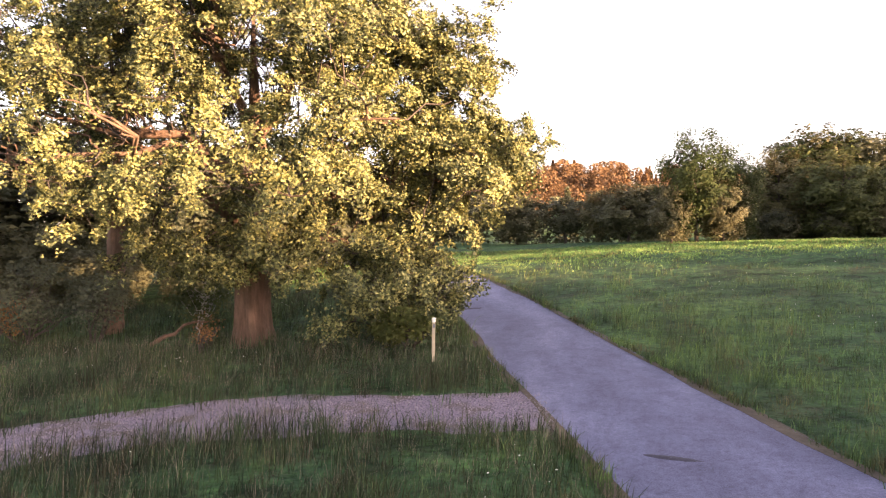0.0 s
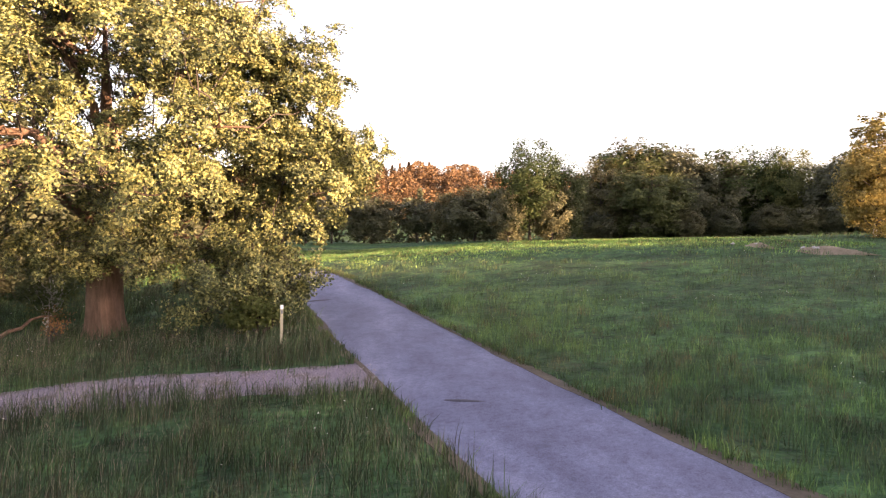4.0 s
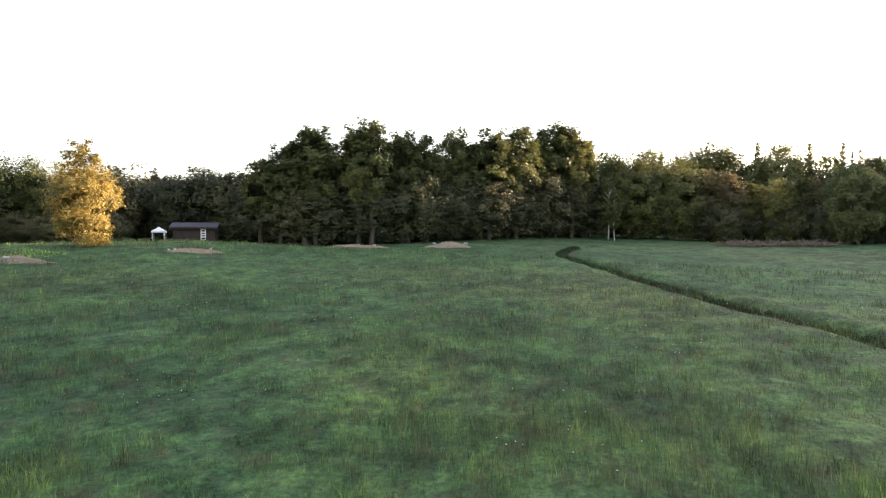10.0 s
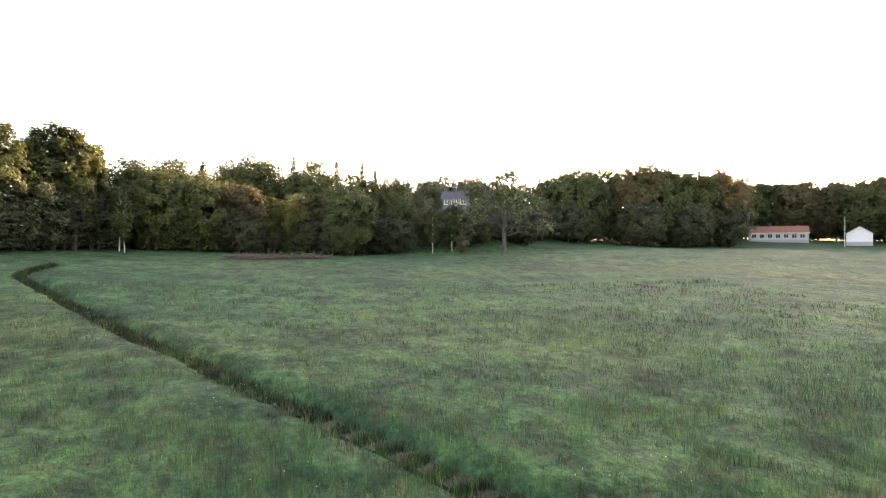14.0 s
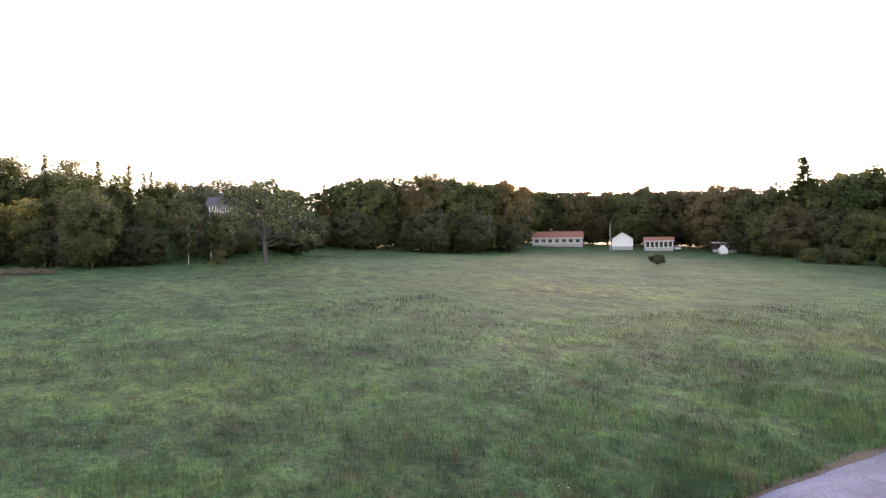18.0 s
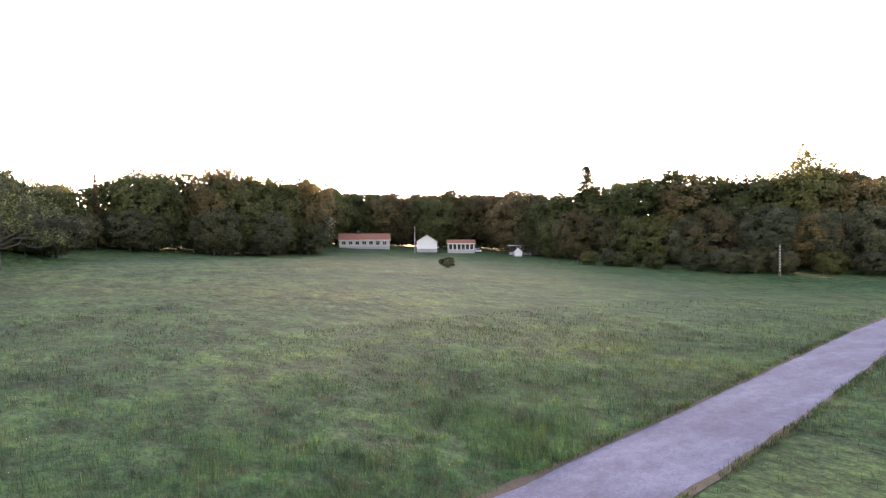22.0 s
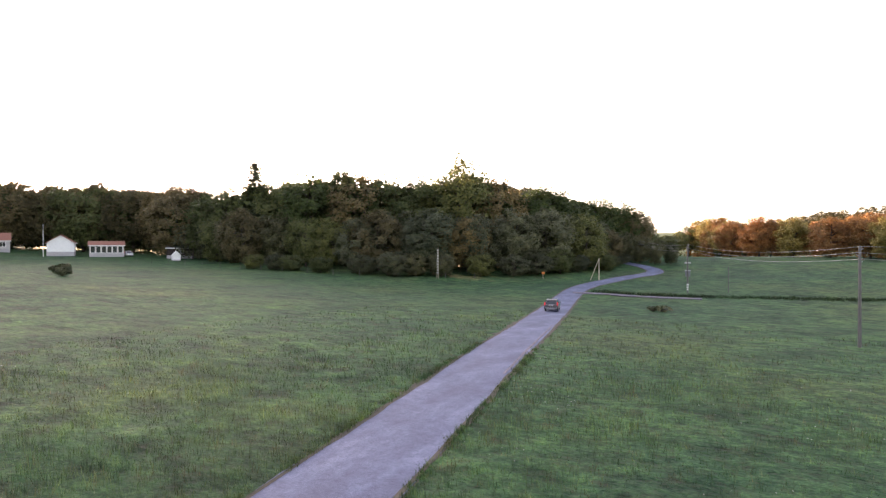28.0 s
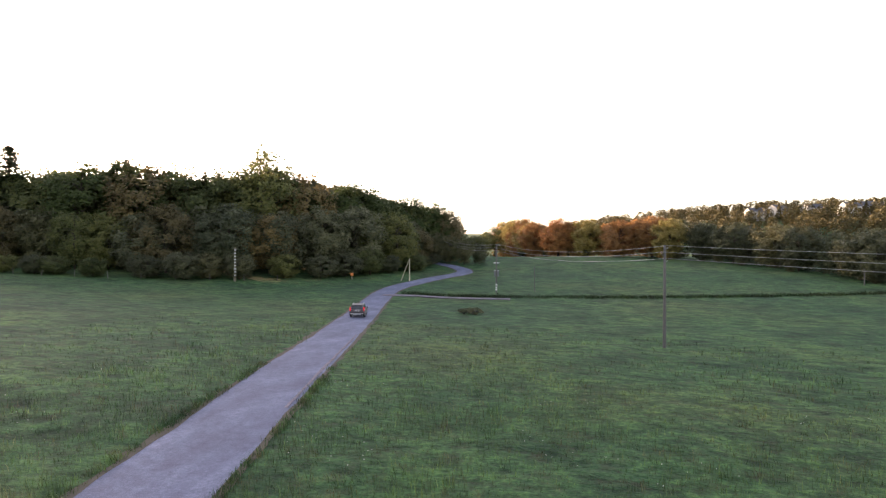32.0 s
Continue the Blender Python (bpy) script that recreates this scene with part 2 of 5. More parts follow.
M_BUSH = foliage("bush_leaves", (0.040, 0.060, 0.022), (0.068, 0.092, 0.032), (0.105, 0.128, 0.046))
M_WOODGREY = simple("weathered_wood", (0.115, 0.105, 0.10), 0.85, 0, 4, 0.35, 0.5, (4, 4, 0.4))
M_POST = simple("pale_post_wood", (0.40, 0.35, 0.25), 0.8, 0, 4, 0.25, 0.4, (4, 4, 0.4))
M_WHITE = simple("white_paint", (0.78, 0.77, 0.74), 0.6, 0, 2, 0.08, 0.1)
M_CANVAS = simple("white_canvas", (0.80, 0.80, 0.80), 0.8, 0, 2, 0.06, 0.1)
M_PEBBLE = simple("pebbles", (0.30, 0.265, 0.285), 0.85, 0, 5, 0.4, 0.3)
M_SEED = simple("dry_seed_heads", (0.24, 0.205, 0.15), 0.85, 0, 3, 0.3, 0.0, coord="World")
M_SLATEWALL = simple("blue_grey_boards", (0.15, 0.155, 0.19), 0.8, 0, 2, 0.15, 0.4, (6, 6, 0.5))
M_BROWNWALL = simple("brown_boards", (0.040, 0.030, 0.025), 0.85, 0, 2, 0.3, 0.5, (6, 6, 0.5))
M_PALEWALL = simple("pale_boards", (0.48, 0.46, 0.43), 0.8, 0, 2, 0.12, 0.4, (6, 6, 0.5))
M_ROOFGREY = simple("grey_roof_sheet", (0.07, 0.065, 0.08), 0.7, 0.1, 2, 0.25, 0.3)
M_ROOFRED = simple("red_roof_tile", (0.27, 0.12, 0.08), 0.8, 0, 3, 0.3, 0.5)
M_ROOFDARK = simple("dark_roof", (0.075, 0.075, 0.085), 0.7, 0, 2, 0.25, 0.3)
M_METAL = simple("galvanised_steel", (0.45, 0.46, 0.47), 0.4, 0.9, 8, 0.15, 0.1)
M_WIRE = simple("aluminium_wire", (0.42, 0.42, 0.43), 0.45, 0.8, 8, 0.1, 0.0)
M_GREYBOX = simple("grey_enamel", (0.16, 0.17, 0.18), 0.5, 0.3, 4, 0.15, 0.1)
M_PORCELAIN = simple("brown_porcelain", (0.09, 0.05, 0.035), 0.25, 0, 6, 0.1, 0.0, spec=0.6)
M_PAINTDARK = simple("dark_car_paint", (0.060, 0.052, 0.054), 0.28, 0.4, 3, 0.08, 0.0, spec=0.6)
M_PAINTWHITE = simple("white_car_paint", (0.70, 0.70, 0.71), 0.3, 0.0, 3, 0.05, 0.0, spec=0.6)
M_SILVER = simple("silver_trim", (0.55, 0.56, 0.58), 0.3, 0.8, 4, 0.1, 0.0)
M_RUBBER = simple("black_rubber", (0.020, 0.020, 0.021), 0.85, 0, 6, 0.2, 0.2)
M_BLACK = simple("black_plastic", (0.025, 0.025, 0.027), 0.6, 0, 6, 0.15, 0.1)
M_PLATE = simple("pale_plate", (0.70, 0.70, 0.68), 0.4, 0, 6, 0.05, 0.0)
M_BAR = simple("dark_print", (0.04, 0.04, 0.05), 0.6, 0, 6, 0.05, 0.0)
M_ORANGE = simple("orange_plastic", (0.62, 0.20, 0.05), 0.6, 0, 6, 0.1, 0.0)
M_TWIG = simple("dry_twigs", (0.15, 0.115, 0.085), 0.9, 0, 5, 0.35, 0.4)
M_BLOOM = simple("white_blossom", (0.62, 0.62, 0.56), 0.8, 0, 6, 0.15, 0.0)

m, n, l, b = mat("window_glass", 0.06, 0, 0.6)
b.inputs["Base Color"].default_value = (0.03, 0.035, 0.04, 1)
b.inputs["Coat Weight"].default_value = 0.5
wav = noise_at(n, l, 2.0, 2)
bump(n, l, b, wav, 0.03, 0.02)
M_GLASS = m

m, n, l, b = mat("tail_lamp", 0.2, 0, 0.6)
b.inputs["Base Color"].default_value = (0.45, 0.012, 0.015, 1)
b.inputs["Emission Color"].default_value = (1.0, 0.06, 0.08, 1)
b.inputs["Emission Strength"].default_value = 0.16
M_TAIL = m

# ---- mesh helpers ----
rng = np.random.default_rng(7)


def mesh_np(name, verts, tris=None, quads=None):
    """A mesh from arrays of corners, triangles and quads."""
    me = bpy.data.meshes.new(name)
    verts = np.asarray(verts, np.float32)
    tris = np.zeros((0, 3), np.int32) if tris is None else np.asarray(tris, np.int32)
    quads = np.zeros((0, 4), np.int32) if quads is None else np.asarray(quads, np.int32)
    me.vertices.add(len(verts))
    me.vertices.foreach_set("co", verts.ravel())
    loops = np.concatenate([tris.ravel(), quads.ravel()])
    me.loops.add(len(loops))
    me.loops.foreach_set("vertex_index", loops)
    totals = np.concatenate([np.full(len(tris), 3), np.full(len(quads), 4)]).astype(np.int32)
    me.polygons.add(len(totals))
    me.polygons.foreach_set("loop_start", np.concatenate([[0], np.cumsum(totals)[:-1]]).astype(np.int32))
    me.polygons.foreach_set("loop_total", totals)
    me.update(calc_edges=True)
    return me


def smooth(me):
    me.polygons.foreach_set("use_smooth", np.ones(len(me.polygons), bool))
    return me


def part(name, data, material, parent=None, label=""):
    """Links a mesh or a bmesh as one object under a thing or a part."""
    if isinstance(data, bmesh.types.BMesh):
        me = bpy.data.meshes.new(name)
        bmesh.ops.recalc_face_normals(data, faces=data.faces)
        data.to_mesh(me)
        data.free()
        data = me
    if material and not data.materials:
        data.materials.append(material)
    ob = new(name, data)
    if parent:
        ob.parent = parent
    return tagged(ob, label)


def box(x0, x1, y0, y1, z0, z1, bevel=0.0, bm=None):
    bm = bm or bmesh.new()
    r = bmesh.ops.create_cube(bm, size=1, matrix=Matrix.Translation(((x0 + x1) / 2, (y0 + y1) / 2, (z0 + z1) / 2)) @ Matrix.Diagonal((x1 - x0, y1 - y0, z1 - z0, 1)))
    if bevel:
        es = {e for v in r["verts"] for e in v.link_edges}
        bmesh.ops.bevel(bm, geom=list(es), offset=bevel, segments=1, affect="EDGES")
    return bm


def prism(profile, y0, y1, axis="y", bevel=0.0):
    """A profile of (across, z) pulled along y, or along x."""
    bm = bmesh.new()
    rows = []
    for s in (y0, y1):
        rows.append([bm.verts.new((p, s, z) if axis == "y" else (s, p, z)) for p, z in profile])
    k = len(profile)
    bm.faces.new(rows[0])
    bm.faces.new(rows[1][::-1])
    for i in range(k):
        bm.faces.new((rows[0][i], rows[1][i], rows[1][(i + 1) % k], rows[0][(i + 1) % k]))
    if bevel:
        bmesh.ops.bevel(bm, geom=bm.edges[:], offset=bevel, segments=2, affect="EDGES")
    return bm


class Tubes:
    """Collects round limbs, wires and poles into one mesh."""

    def __init__(self):
        self.v, self.q, self.n = [], [], 0

    def add(self, pts, radii, sides=6):
        pts, radii = np.asarray(pts, float), np.asarray(radii, float)
        d = np.gradient(pts, axis=0)
        d /= np.linalg.norm(d, axis=1, keepdims=True) + 1e-9
        ref = np.where(np.abs(d[:, 2:3]) > 0.9, [[1.0, 0, 0]], [[0, 0, 1.0]])
        u = np.cross(d, ref)
        u /= np.linalg.norm(u, axis=1, keepdims=True) + 1e-9
        w = np.cross(d, u)
        a = np.linspace(0, 2 * np.pi, sides, endpoint=False)
        ring = pts[:, None] + radii[:, None, None] * (np.cos(a)[None, :, None] * u[:, None] + np.sin(a)[None, :, None] * w[:, None])
        k = len(pts)
        i = np.arange(k - 1)[:, None] * sides + np.arange(sides)[None]
        j = np.arange(k - 1)[:, None] * sides + (np.arange(sides) + 1)[None] % sides
        self.q.append(np.stack([i, j, j + sides, i + sides], -1).reshape(-1, 4) + self.n)
        self.v.append(ring.reshape(-1, 3))
        self.n += k * sides
        return self

    def mesh(self, name):
        return smooth(mesh_np(name, np.concatenate(self.v), None, np.concatenate(self.q)))


def leaves(name, centres, size, flat=0.35, heart=None, small=False, facing=None):
    """A folded, pointed leaf at each centre, turned at random; outer leaves look outwards from the crown's heart."""
    k = len(centres)
    ang = rng.uniform(0, 2 * np.pi, k)
    up = rng.normal(0, 1, (k, 3)) * [flat + 0.35, flat + 0.35, 1] * 0.7 + [0, 0, 0.5]
    if heart is not None:
        out = centres - np.asarray(heart)
        up += 1.1 * out / (np.linalg.norm(out, axis=1, keepdims=True) + 1e-6)
    if facing is not None:
        up = facing + rng.normal(0, 0.55, (k, 3))
    up /= np.linalg.norm(up, axis=1, keepdims=True)
    along = np.stack([np.cos(ang), np.sin(ang), rng.uniform(-0.6, 0.4, k)], -1)
    along -= up * (along * up).sum(1, keepdims=True)
    along /= np.linalg.norm(along, axis=1, keepdims=True)
    side = np.cross(up, along)
    s = (size * rng.uniform(0.65, 1.35, k))[:, None]
    fold = up * s * 0.12
    if small:
        v = np.stack([centres - along * s * 0.5 - side * s * 0.34, centres - along * s * 0.35 + side * s * 0.46, centres + along * s * 0.6], 1).reshape(-1, 3)
        return mesh_np(name, v, np.arange(k)[:, None] * 3 + [0, 1, 2])
    v = np.stack([centres - along * s * 0.5, centres + side * s * 0.36 + fold, centres + along * s * 0.5, centres - side * s * 0.36 + fold], 1).reshape(-1, 3)
    i = np.arange(k)[:, None] * 4
    return mesh_np(name, v, np.concatenate([i + [0, 1, 2], i + [0, 2, 3]]))


def tree_seeds(k, centre, radii, inner=0.55, low=-1.0):
    """Places of leaf bunches in a lobed, uneven crown."""
    out = np.zeros((0, 3))
    lobes = rng.normal(0, 1, (7, 3))
    lobes /= np.linalg.norm(lobes, axis=1, keepdims=True)
    while len(out) < k:
        d = rng.normal(0, 1, (k * 2, 3))
        d /= np.linalg.norm(d, axis=1, keepdims=True)
        bulge = 0.80 + 0.24 * np.max(d @ lobes.T, axis=1)
        r = bulge * (inner + (1 - inner) * rng.uniform(0, 1, k * 2) ** 0.6)
        p = d * r[:, None]
        out = np.concatenate([out, p[p[:, 2] > low]])
    return np.asarray(centre) + out[:k] * np.asarray(radii)


def bunches(seeds, per, spread):
    c = np.repeat(seeds, per, axis=0)
    d = np.clip(rng.normal(0, 1, c.shape), -1.4, 1.4) * [1, 1, 0.85]
    return c + d * spread * 0.63


def sprays(seeds, heart, per, reach):
    """Leaves in shallow domed sprays that look outwards and up; gives their places and the way each one faces."""
    k = len(seeds)
    out = (seeds - np.asarray(heart)) / (np.linalg.norm(seeds - np.asarray(heart), axis=1, keepdims=True) + 1e-6)
    n = out * 0.9 + [0, 0, 0.5] + rng.normal(0, 0.65, (k, 3))
    n /= np.linalg.norm(n, axis=1, keepdims=True)
    size = np.repeat(rng.uniform(0.7, 1.3, k), per)[:, None] * reach
    n = np.repeat(n, per, axis=0)
    d = rng.normal(0, 0.55, (k * per, 3))
    d -= n * (d * n).sum(1, keepdims=True)
    far = np.linalg.norm(d, axis=1, keepdims=True)
    d *= np.clip(1.25 / (far + 1e-6), 0, 1)
    dome = -n * 0.35 * np.clip(far, 0, 1.25) ** 2 + n * rng.normal(0, 0.13, (k * per, 1))
    return np.repeat(seeds, per, axis=0) + (d + dome) * size, n + 0.5 * d


def bent(a, b, k=6, sag=0.0, wobble=0.08):
    a, b = np.asarray(a, float), np.asarray(b, float)
    t = np.linspace(0, 1, k)[:, None]
    p = a + (b - a) * t
    p[1:-1] += rng.normal(0, wobble * np.linalg.norm(b - a) / 2, (k - 2, 3))
    p[:, 2] += sag * np.sin(np.pi * t[:, 0])
    return p

# ---- the lie of the land ----
SWELL_X, SWELL_Y, SWELL_R = np.arange(-60, 241, 60.0), np.arange(-300, 121, 60.0), 60.0
SWELL = [[2.57, -2.11, -0.99, -1.48, -2.81, 0.46, -4.54, 4.76],
         [0.8, 4.5, -0.5, 0.2, 4.69, -1.04, 1.23, 1.28],
         [-2.45, 1.96, -3.82, -0.25, -2.13, -6.43, 8.07, -3.04],
         [1.72, 0.66, -0.27, 3.87, 6.03, 3.88, 2.47, -4.58],
         [4.7, 0.6, 0.86, -1.25, -5.01, -2.83, 2.11, 3.26],
         [3.38, -0.16, 1.01, 5.93, 5.36, 2.43, 3.76, 4.41]]
RISES = [  # x, y, height, reach
    (22, -226, -1.1, 15),
    (-5, 74, -0.16, 9), (-5, 87, -0.10, 9), (8, 48, 0.09, 9), (8, 61, 0.12, 9), (8, 74, -0.70, 9), (8, 87, -0.22, 9), (21, 35, 0.08, 9), (21, 48, 0.30, 9), (21, 61, 0.47, 9), (21, 74, -0.54, 9), (21, 87, 0.22, 9), (34, 35, 0.48, 9), (34, 48, 0.15, 9), (34, 74, -0.31, 9), (34, 87, 0.37, 9), (47, 35, 0.36, 9), (47, 61, -0.24, 9), (47, 74, -0.13, 9), (47, 87, 0.48, 9), (60, 35, -0.12, 9), (60, 48, -0.19, 9), (60, 61, -0.14, 9), (60, 74, 0.05, 9), (60, 87, 0.18, 9), (73, 35, -0.96, 9), (73, 48, -0.36, 9), (73, 61, -0.14, 9),
    # the rise at (106.7, -323.2) is unseen, added to shade the far trees
    (61.8, 45.2, 0.5, 14), (65.9, 14.2, 0.2, 20), (119.5, -18.0, -1.0, 22), (167.2, -110.5, -1.1, 38), (192.7, -47.3, 9.0, 24), (195.5, -71.5, 7.0, 18), (127.2, -47.1, 6.4, 6), (106.7, -323.2, 13, 38),
    (-170, -560, 17, 110), (-60, -640, 12, 110), (-320, -520, 15, 130), (60, 330, 19, 75), (-40, 330, 16, 80), (160, 300, 14, 70),
    (91.4, -233.0, 4, 30), (332.9, -50.4, 14, 55), (341.4, -220.2, 12, 55), (-150.0, 0.0, -2, 60)]
ROAD_LINE = [(-34, 92), (-20, 79), (-9.5, 66), (-3.2, 54), (0.2, 44), (2.0, 34), (2.9, 27), (3.6, 20.5), (4.2, 16), (4.9, 10), (5.6, 4.5), (6.2, -1), (7.6, -11), (9.6, -24),
             (12.6, -41), (14.3, -52), (15.9, -66), (18.0, -80), (19.55, -90), (21.9, -104), (24.6, -120), (26.6, -131), (28.9, -144), (31.9, -162), (33.4, -174), (33.2, -184), (31.2, -194), (28.6, -205), (26.0, -216), (25.6, -226), (30, -235), (40, -243), (54, -250)]
DITCH_LINE = [(12.4, -31.3), (16, -29.1), (19, -27.2), (22, -25.5), (25.3, -23.5), (30.5, -20.1), (35.3, -17.1), (40.5, -13.6), (48, -8.9), (57, -3), (62, 0.2), (66, 2.4), (74, 3.4), (82, 3.0)]
TRACK_LINE = [(3.2, 15.0), (1.0, 15.2), (-1.8, 15.7), (-5.0, 15.8), (-7.4, 15.3), (-9.5, 14.4), (-14, 12.2), (-24, 8)]
SIDE_LINE = [(32.8, -169.5), (27.3, -169.9), (20.9, -168.2), (11.4, -168.6)]


def spline(points, step=1.0):
    """An even, rounded line through the points."""
    p = np.asarray(points, float)
    p = np.concatenate([[2 * p[0] - p[1]], p, [2 * p[-1] - p[-2]]])
    out = []
    for i in range(1, len(p) - 2):
        k = max(2, int(np.linalg.norm(p[i + 1] - p[i]) / step))
        t = np.linspace(0, 1, k, endpoint=False)[:, None]
        a, b, c, d = p[i - 1], p[i], p[i + 1], p[i + 2]
        out.append(0.5 * (2 * b + (c - a) * t + (2 * a - 5 * b + 4 * c - d) * t**2 + (3 * b - a - 3 * c + d) * t**3))
    return np.concatenate(out + [p[-2:-1]])


ROAD, DITCH, TRACK, SIDE = spline(ROAD_LINE), spline(DITCH_LINE), spline(TRACK_LINE, 0.5), spline(SIDE_LINE)


def away(x, y, line):
    """Distance of places from a line of close points."""
    best = np.full(x.shape, 1e9)
    for a, b in zip(line[:-1], line[1:]):
        d = b - a
        t = np.clip(((x - a[0]) * d[0] + (y - a[1]) * d[1]) / (d @ d), 0, 1)
        best = np.minimum(best, np.hypot(x - a[0] - t * d[0], y - a[1] - t * d[1]))
    return best


def land(x, y):
    """Height of the meadow without ditch and tussocks."""
    x, y = np.asarray(x, float), np.asarray(y, float)
    z = np.zeros(np.broadcast(x, y).shape)
    for i, cx in enumerate(SWELL_X):
        for j, cy in enumerate(SWELL_Y):
            z = z + SWELL[i][j] * np.exp(-((x - cx) ** 2 + (y - cy) ** 2) / (2 * SWELL_R**2))
    for cx, cy, h, r in RISES:
        z = z + h * np.exp(-((x - cx) ** 2 + (y - cy) ** 2) / (2 * r**2))
    return z


def on(x, y, up=0.0):
    return float(land(x, y)) + up


def steps(*legs):
    """A row of grid lines: (from, to, step) legs, one after another."""
    return np.unique(np.concatenate([np.arange(a, b, s) for a, b, s in legs]).round(3))


gx = steps((-2600, -400, 200), (-400, -120, 20), (-120, -24, 3), (-24, 66, 0.6), (66, 130, 2.5), (130, 300, 8), (300, 600, 40), (600, 2601, 200))
gy = steps((-2600, -700, 200), (-700, -300, 20), (-300, -120, 4), (-120, -45, 1.4), (-45, 40, 0.6), (40, 120, 2.5), (120, 400, 15), (400, 2601, 200))
X, Y = np.meshgrid(gx, gy)
Zg = land(X, Y)
near = (X > 5) & (X < 90) & (Y > -36) & (Y < 10)
dd = np.full(X.shape, 99.0)
dd[near] = away(X[near], Y[near], DITCH)
Zg -= 0.80 * np.exp(-((dd / 0.62) ** 2))
Zg += 0.05 * np.exp(-(((dd - 1.9) / 0.8) ** 2))
mid = (np.abs(X) < 140) & (Y > -320) & (Y < 120)
dr = np.full(X.shape, 99.0)
dr[mid] = away(X[mid], Y[mid], ROAD)
dt = np.full(X.shape, 99.0)
dt[mid] = away(X[mid], Y[mid], TRACK)
flat = np.clip((np.minimum(dr - 2.6, dt - 1.6)) / 1.2, 0, 1)
lumps = np.zeros(X.shape)
for fx, fy, a, p in ((0.9, 0.5, 0.05, 1.0), (0.35, 0.8, 0.06, 2.2), (1.7, 1.2, 0.03, 0.4), (0.12, 0.17, 0.08, 3.0)):
    lumps += a * np.sin(fx * X + 1.3 * np.sin(fy * Y + p)) * np.cos(fy * Y + 0.7 * np.sin(fx * X * 0.6))
Zg += lumps * flat * (np.hypot(X, Y + 40) < 300)
Zg -= 0.04 * np.clip((2.5 - dr) / 0.5, 0, 1) + 0.04 * np.clip((2.1 - dt) / 0.7, 0, 1)
far = np.hypot(X, Y)
Zg += 0.03 * np.clip(far - 700, 0, None)
ny, nx = X.shape
ids = np.arange(nx * ny).reshape(ny, nx)
quads = np.stack([ids[:-1, :-1], ids[:-1, 1:], ids[1:, 1:], ids[1:, :-1]], -1).reshape(-1, 4)
ground = part("ground", smooth(mesh_np("ground", np.stack([X, Y, Zg], -1).reshape(-1, 3), None, quads)), M_MEADOW)
tagged(ground, "uneven green hay meadow with mottled strips and hollows", "meadow", kind="structure")


def strip(name, line, offsets, material, lift=0.05, ragged=0.0, crown=0.0, thick=0.0):
    """A band along a line, draped over the land. offsets: how far its edges lie to either side."""
    d = np.gradient(line, axis=0)
    d /= np.linalg.norm(d, axis=1, keepdims=True)
    nrm = np.stack([d[:, 1], -d[:, 0]], -1)
    k = len(line)
    wob = [sum(a * np.sin(np.arange(k) * f + rng.uniform(0, 6)) for f, a in ((0.21, 0.5), (0.63, 0.3), (1.7, 0.25))) * ragged for _ in range(2)]
    cols = np.linspace(offsets[0], offsets[1], 9)
    V = []
    for i, o in enumerate(cols):
        w = (wob[0] * (i == 0) + wob[1] * (i == 8))
        p = line + nrm * (np.asarray(o) + w)[..., None] if np.ndim(w) else line + nrm * o
        z = land(p[:, 0], p[:, 1]) + lift + crown * (1 - ((2 * o - offsets[0] - offsets[1]) / (offsets[1] - offsets[0])) ** 2)
        V.append(np.column_stack([p, z]))
    for side in (0, 8):
        lo = V[side].copy()
        lo[:, 2] -= 0.25 + thick
        V.insert(0 if side == 0 else len(V), lo)
    V = np.stack(V, 1)
    m = V.shape[1]
    i = np.arange(k - 1)[:, None] * m + np.arange(m - 1)[None]
    q = np.stack([i, i + 1, i + m + 1, i + m], -1).reshape(-1, 4)
    me = mesh_np(name, V.reshape(-1, 3), None, q)
    me.polygons.foreach_set("use_smooth", np.zeros(len(me.polygons), bool))
    return part(name, me, material)


tagged(strip("road_verge", ROAD, (-2.42, 2.42), M_VERGE, -0.022, 0.22), "bare earthy verge with thin grass beside the asphalt road", "verge", kind="structure")
tagged(strip("road", ROAD, (-2.12, 2.12), M_ASPHALT, -0.004, 0.09, 0.04), "worn single-lane asphalt road with patched pale grey surface", "road", kind="structure")
tagged(strip("gravel_track", TRACK, (-1.5, 1.7), M_GRAVEL, -0.018, 0.5, 0.02), "narrow gravel track with scattered stones joining the road", "track", kind="structure")
tagged(strip("side_track", SIDE, (-1.1, 1.1), M_GRAVEL, 0.06, 0.15), "short pale gravel field entrance beside the road", "track", kind="structure")
tagged(strip("ditch", DITCH[2:-4], (-0.42, 0.42), M_SOIL, -0.42, 0.16), "dark drainage ditch cut through the meadow", "ditch", kind="structure")
for o in (-1, 1):
    tagged(strip("road_edge_dirt", ROAD, (o * 2.06 - 0.10, o * 2.06 + 0.12), M_VERGE, 0.012, 0.17), "brown dirt washed along the edge of the asphalt", "road edge", kind="structure")
edge = np.array([(p[0] + 0.0, p[1]) for p in ROAD if -118 < p[1] < -88])
tagged(strip("road_edge_wear", edge, (1.60, 1.74), M_GRAVEL, 0.042, 0.05), "pale worn strip along the asphalt edge", "road edge", kind="structure")

# ---- trees ----
PROTO = {}
INTERIOR = []   # trees deep in the woods: x, y, height, pointed, leaf


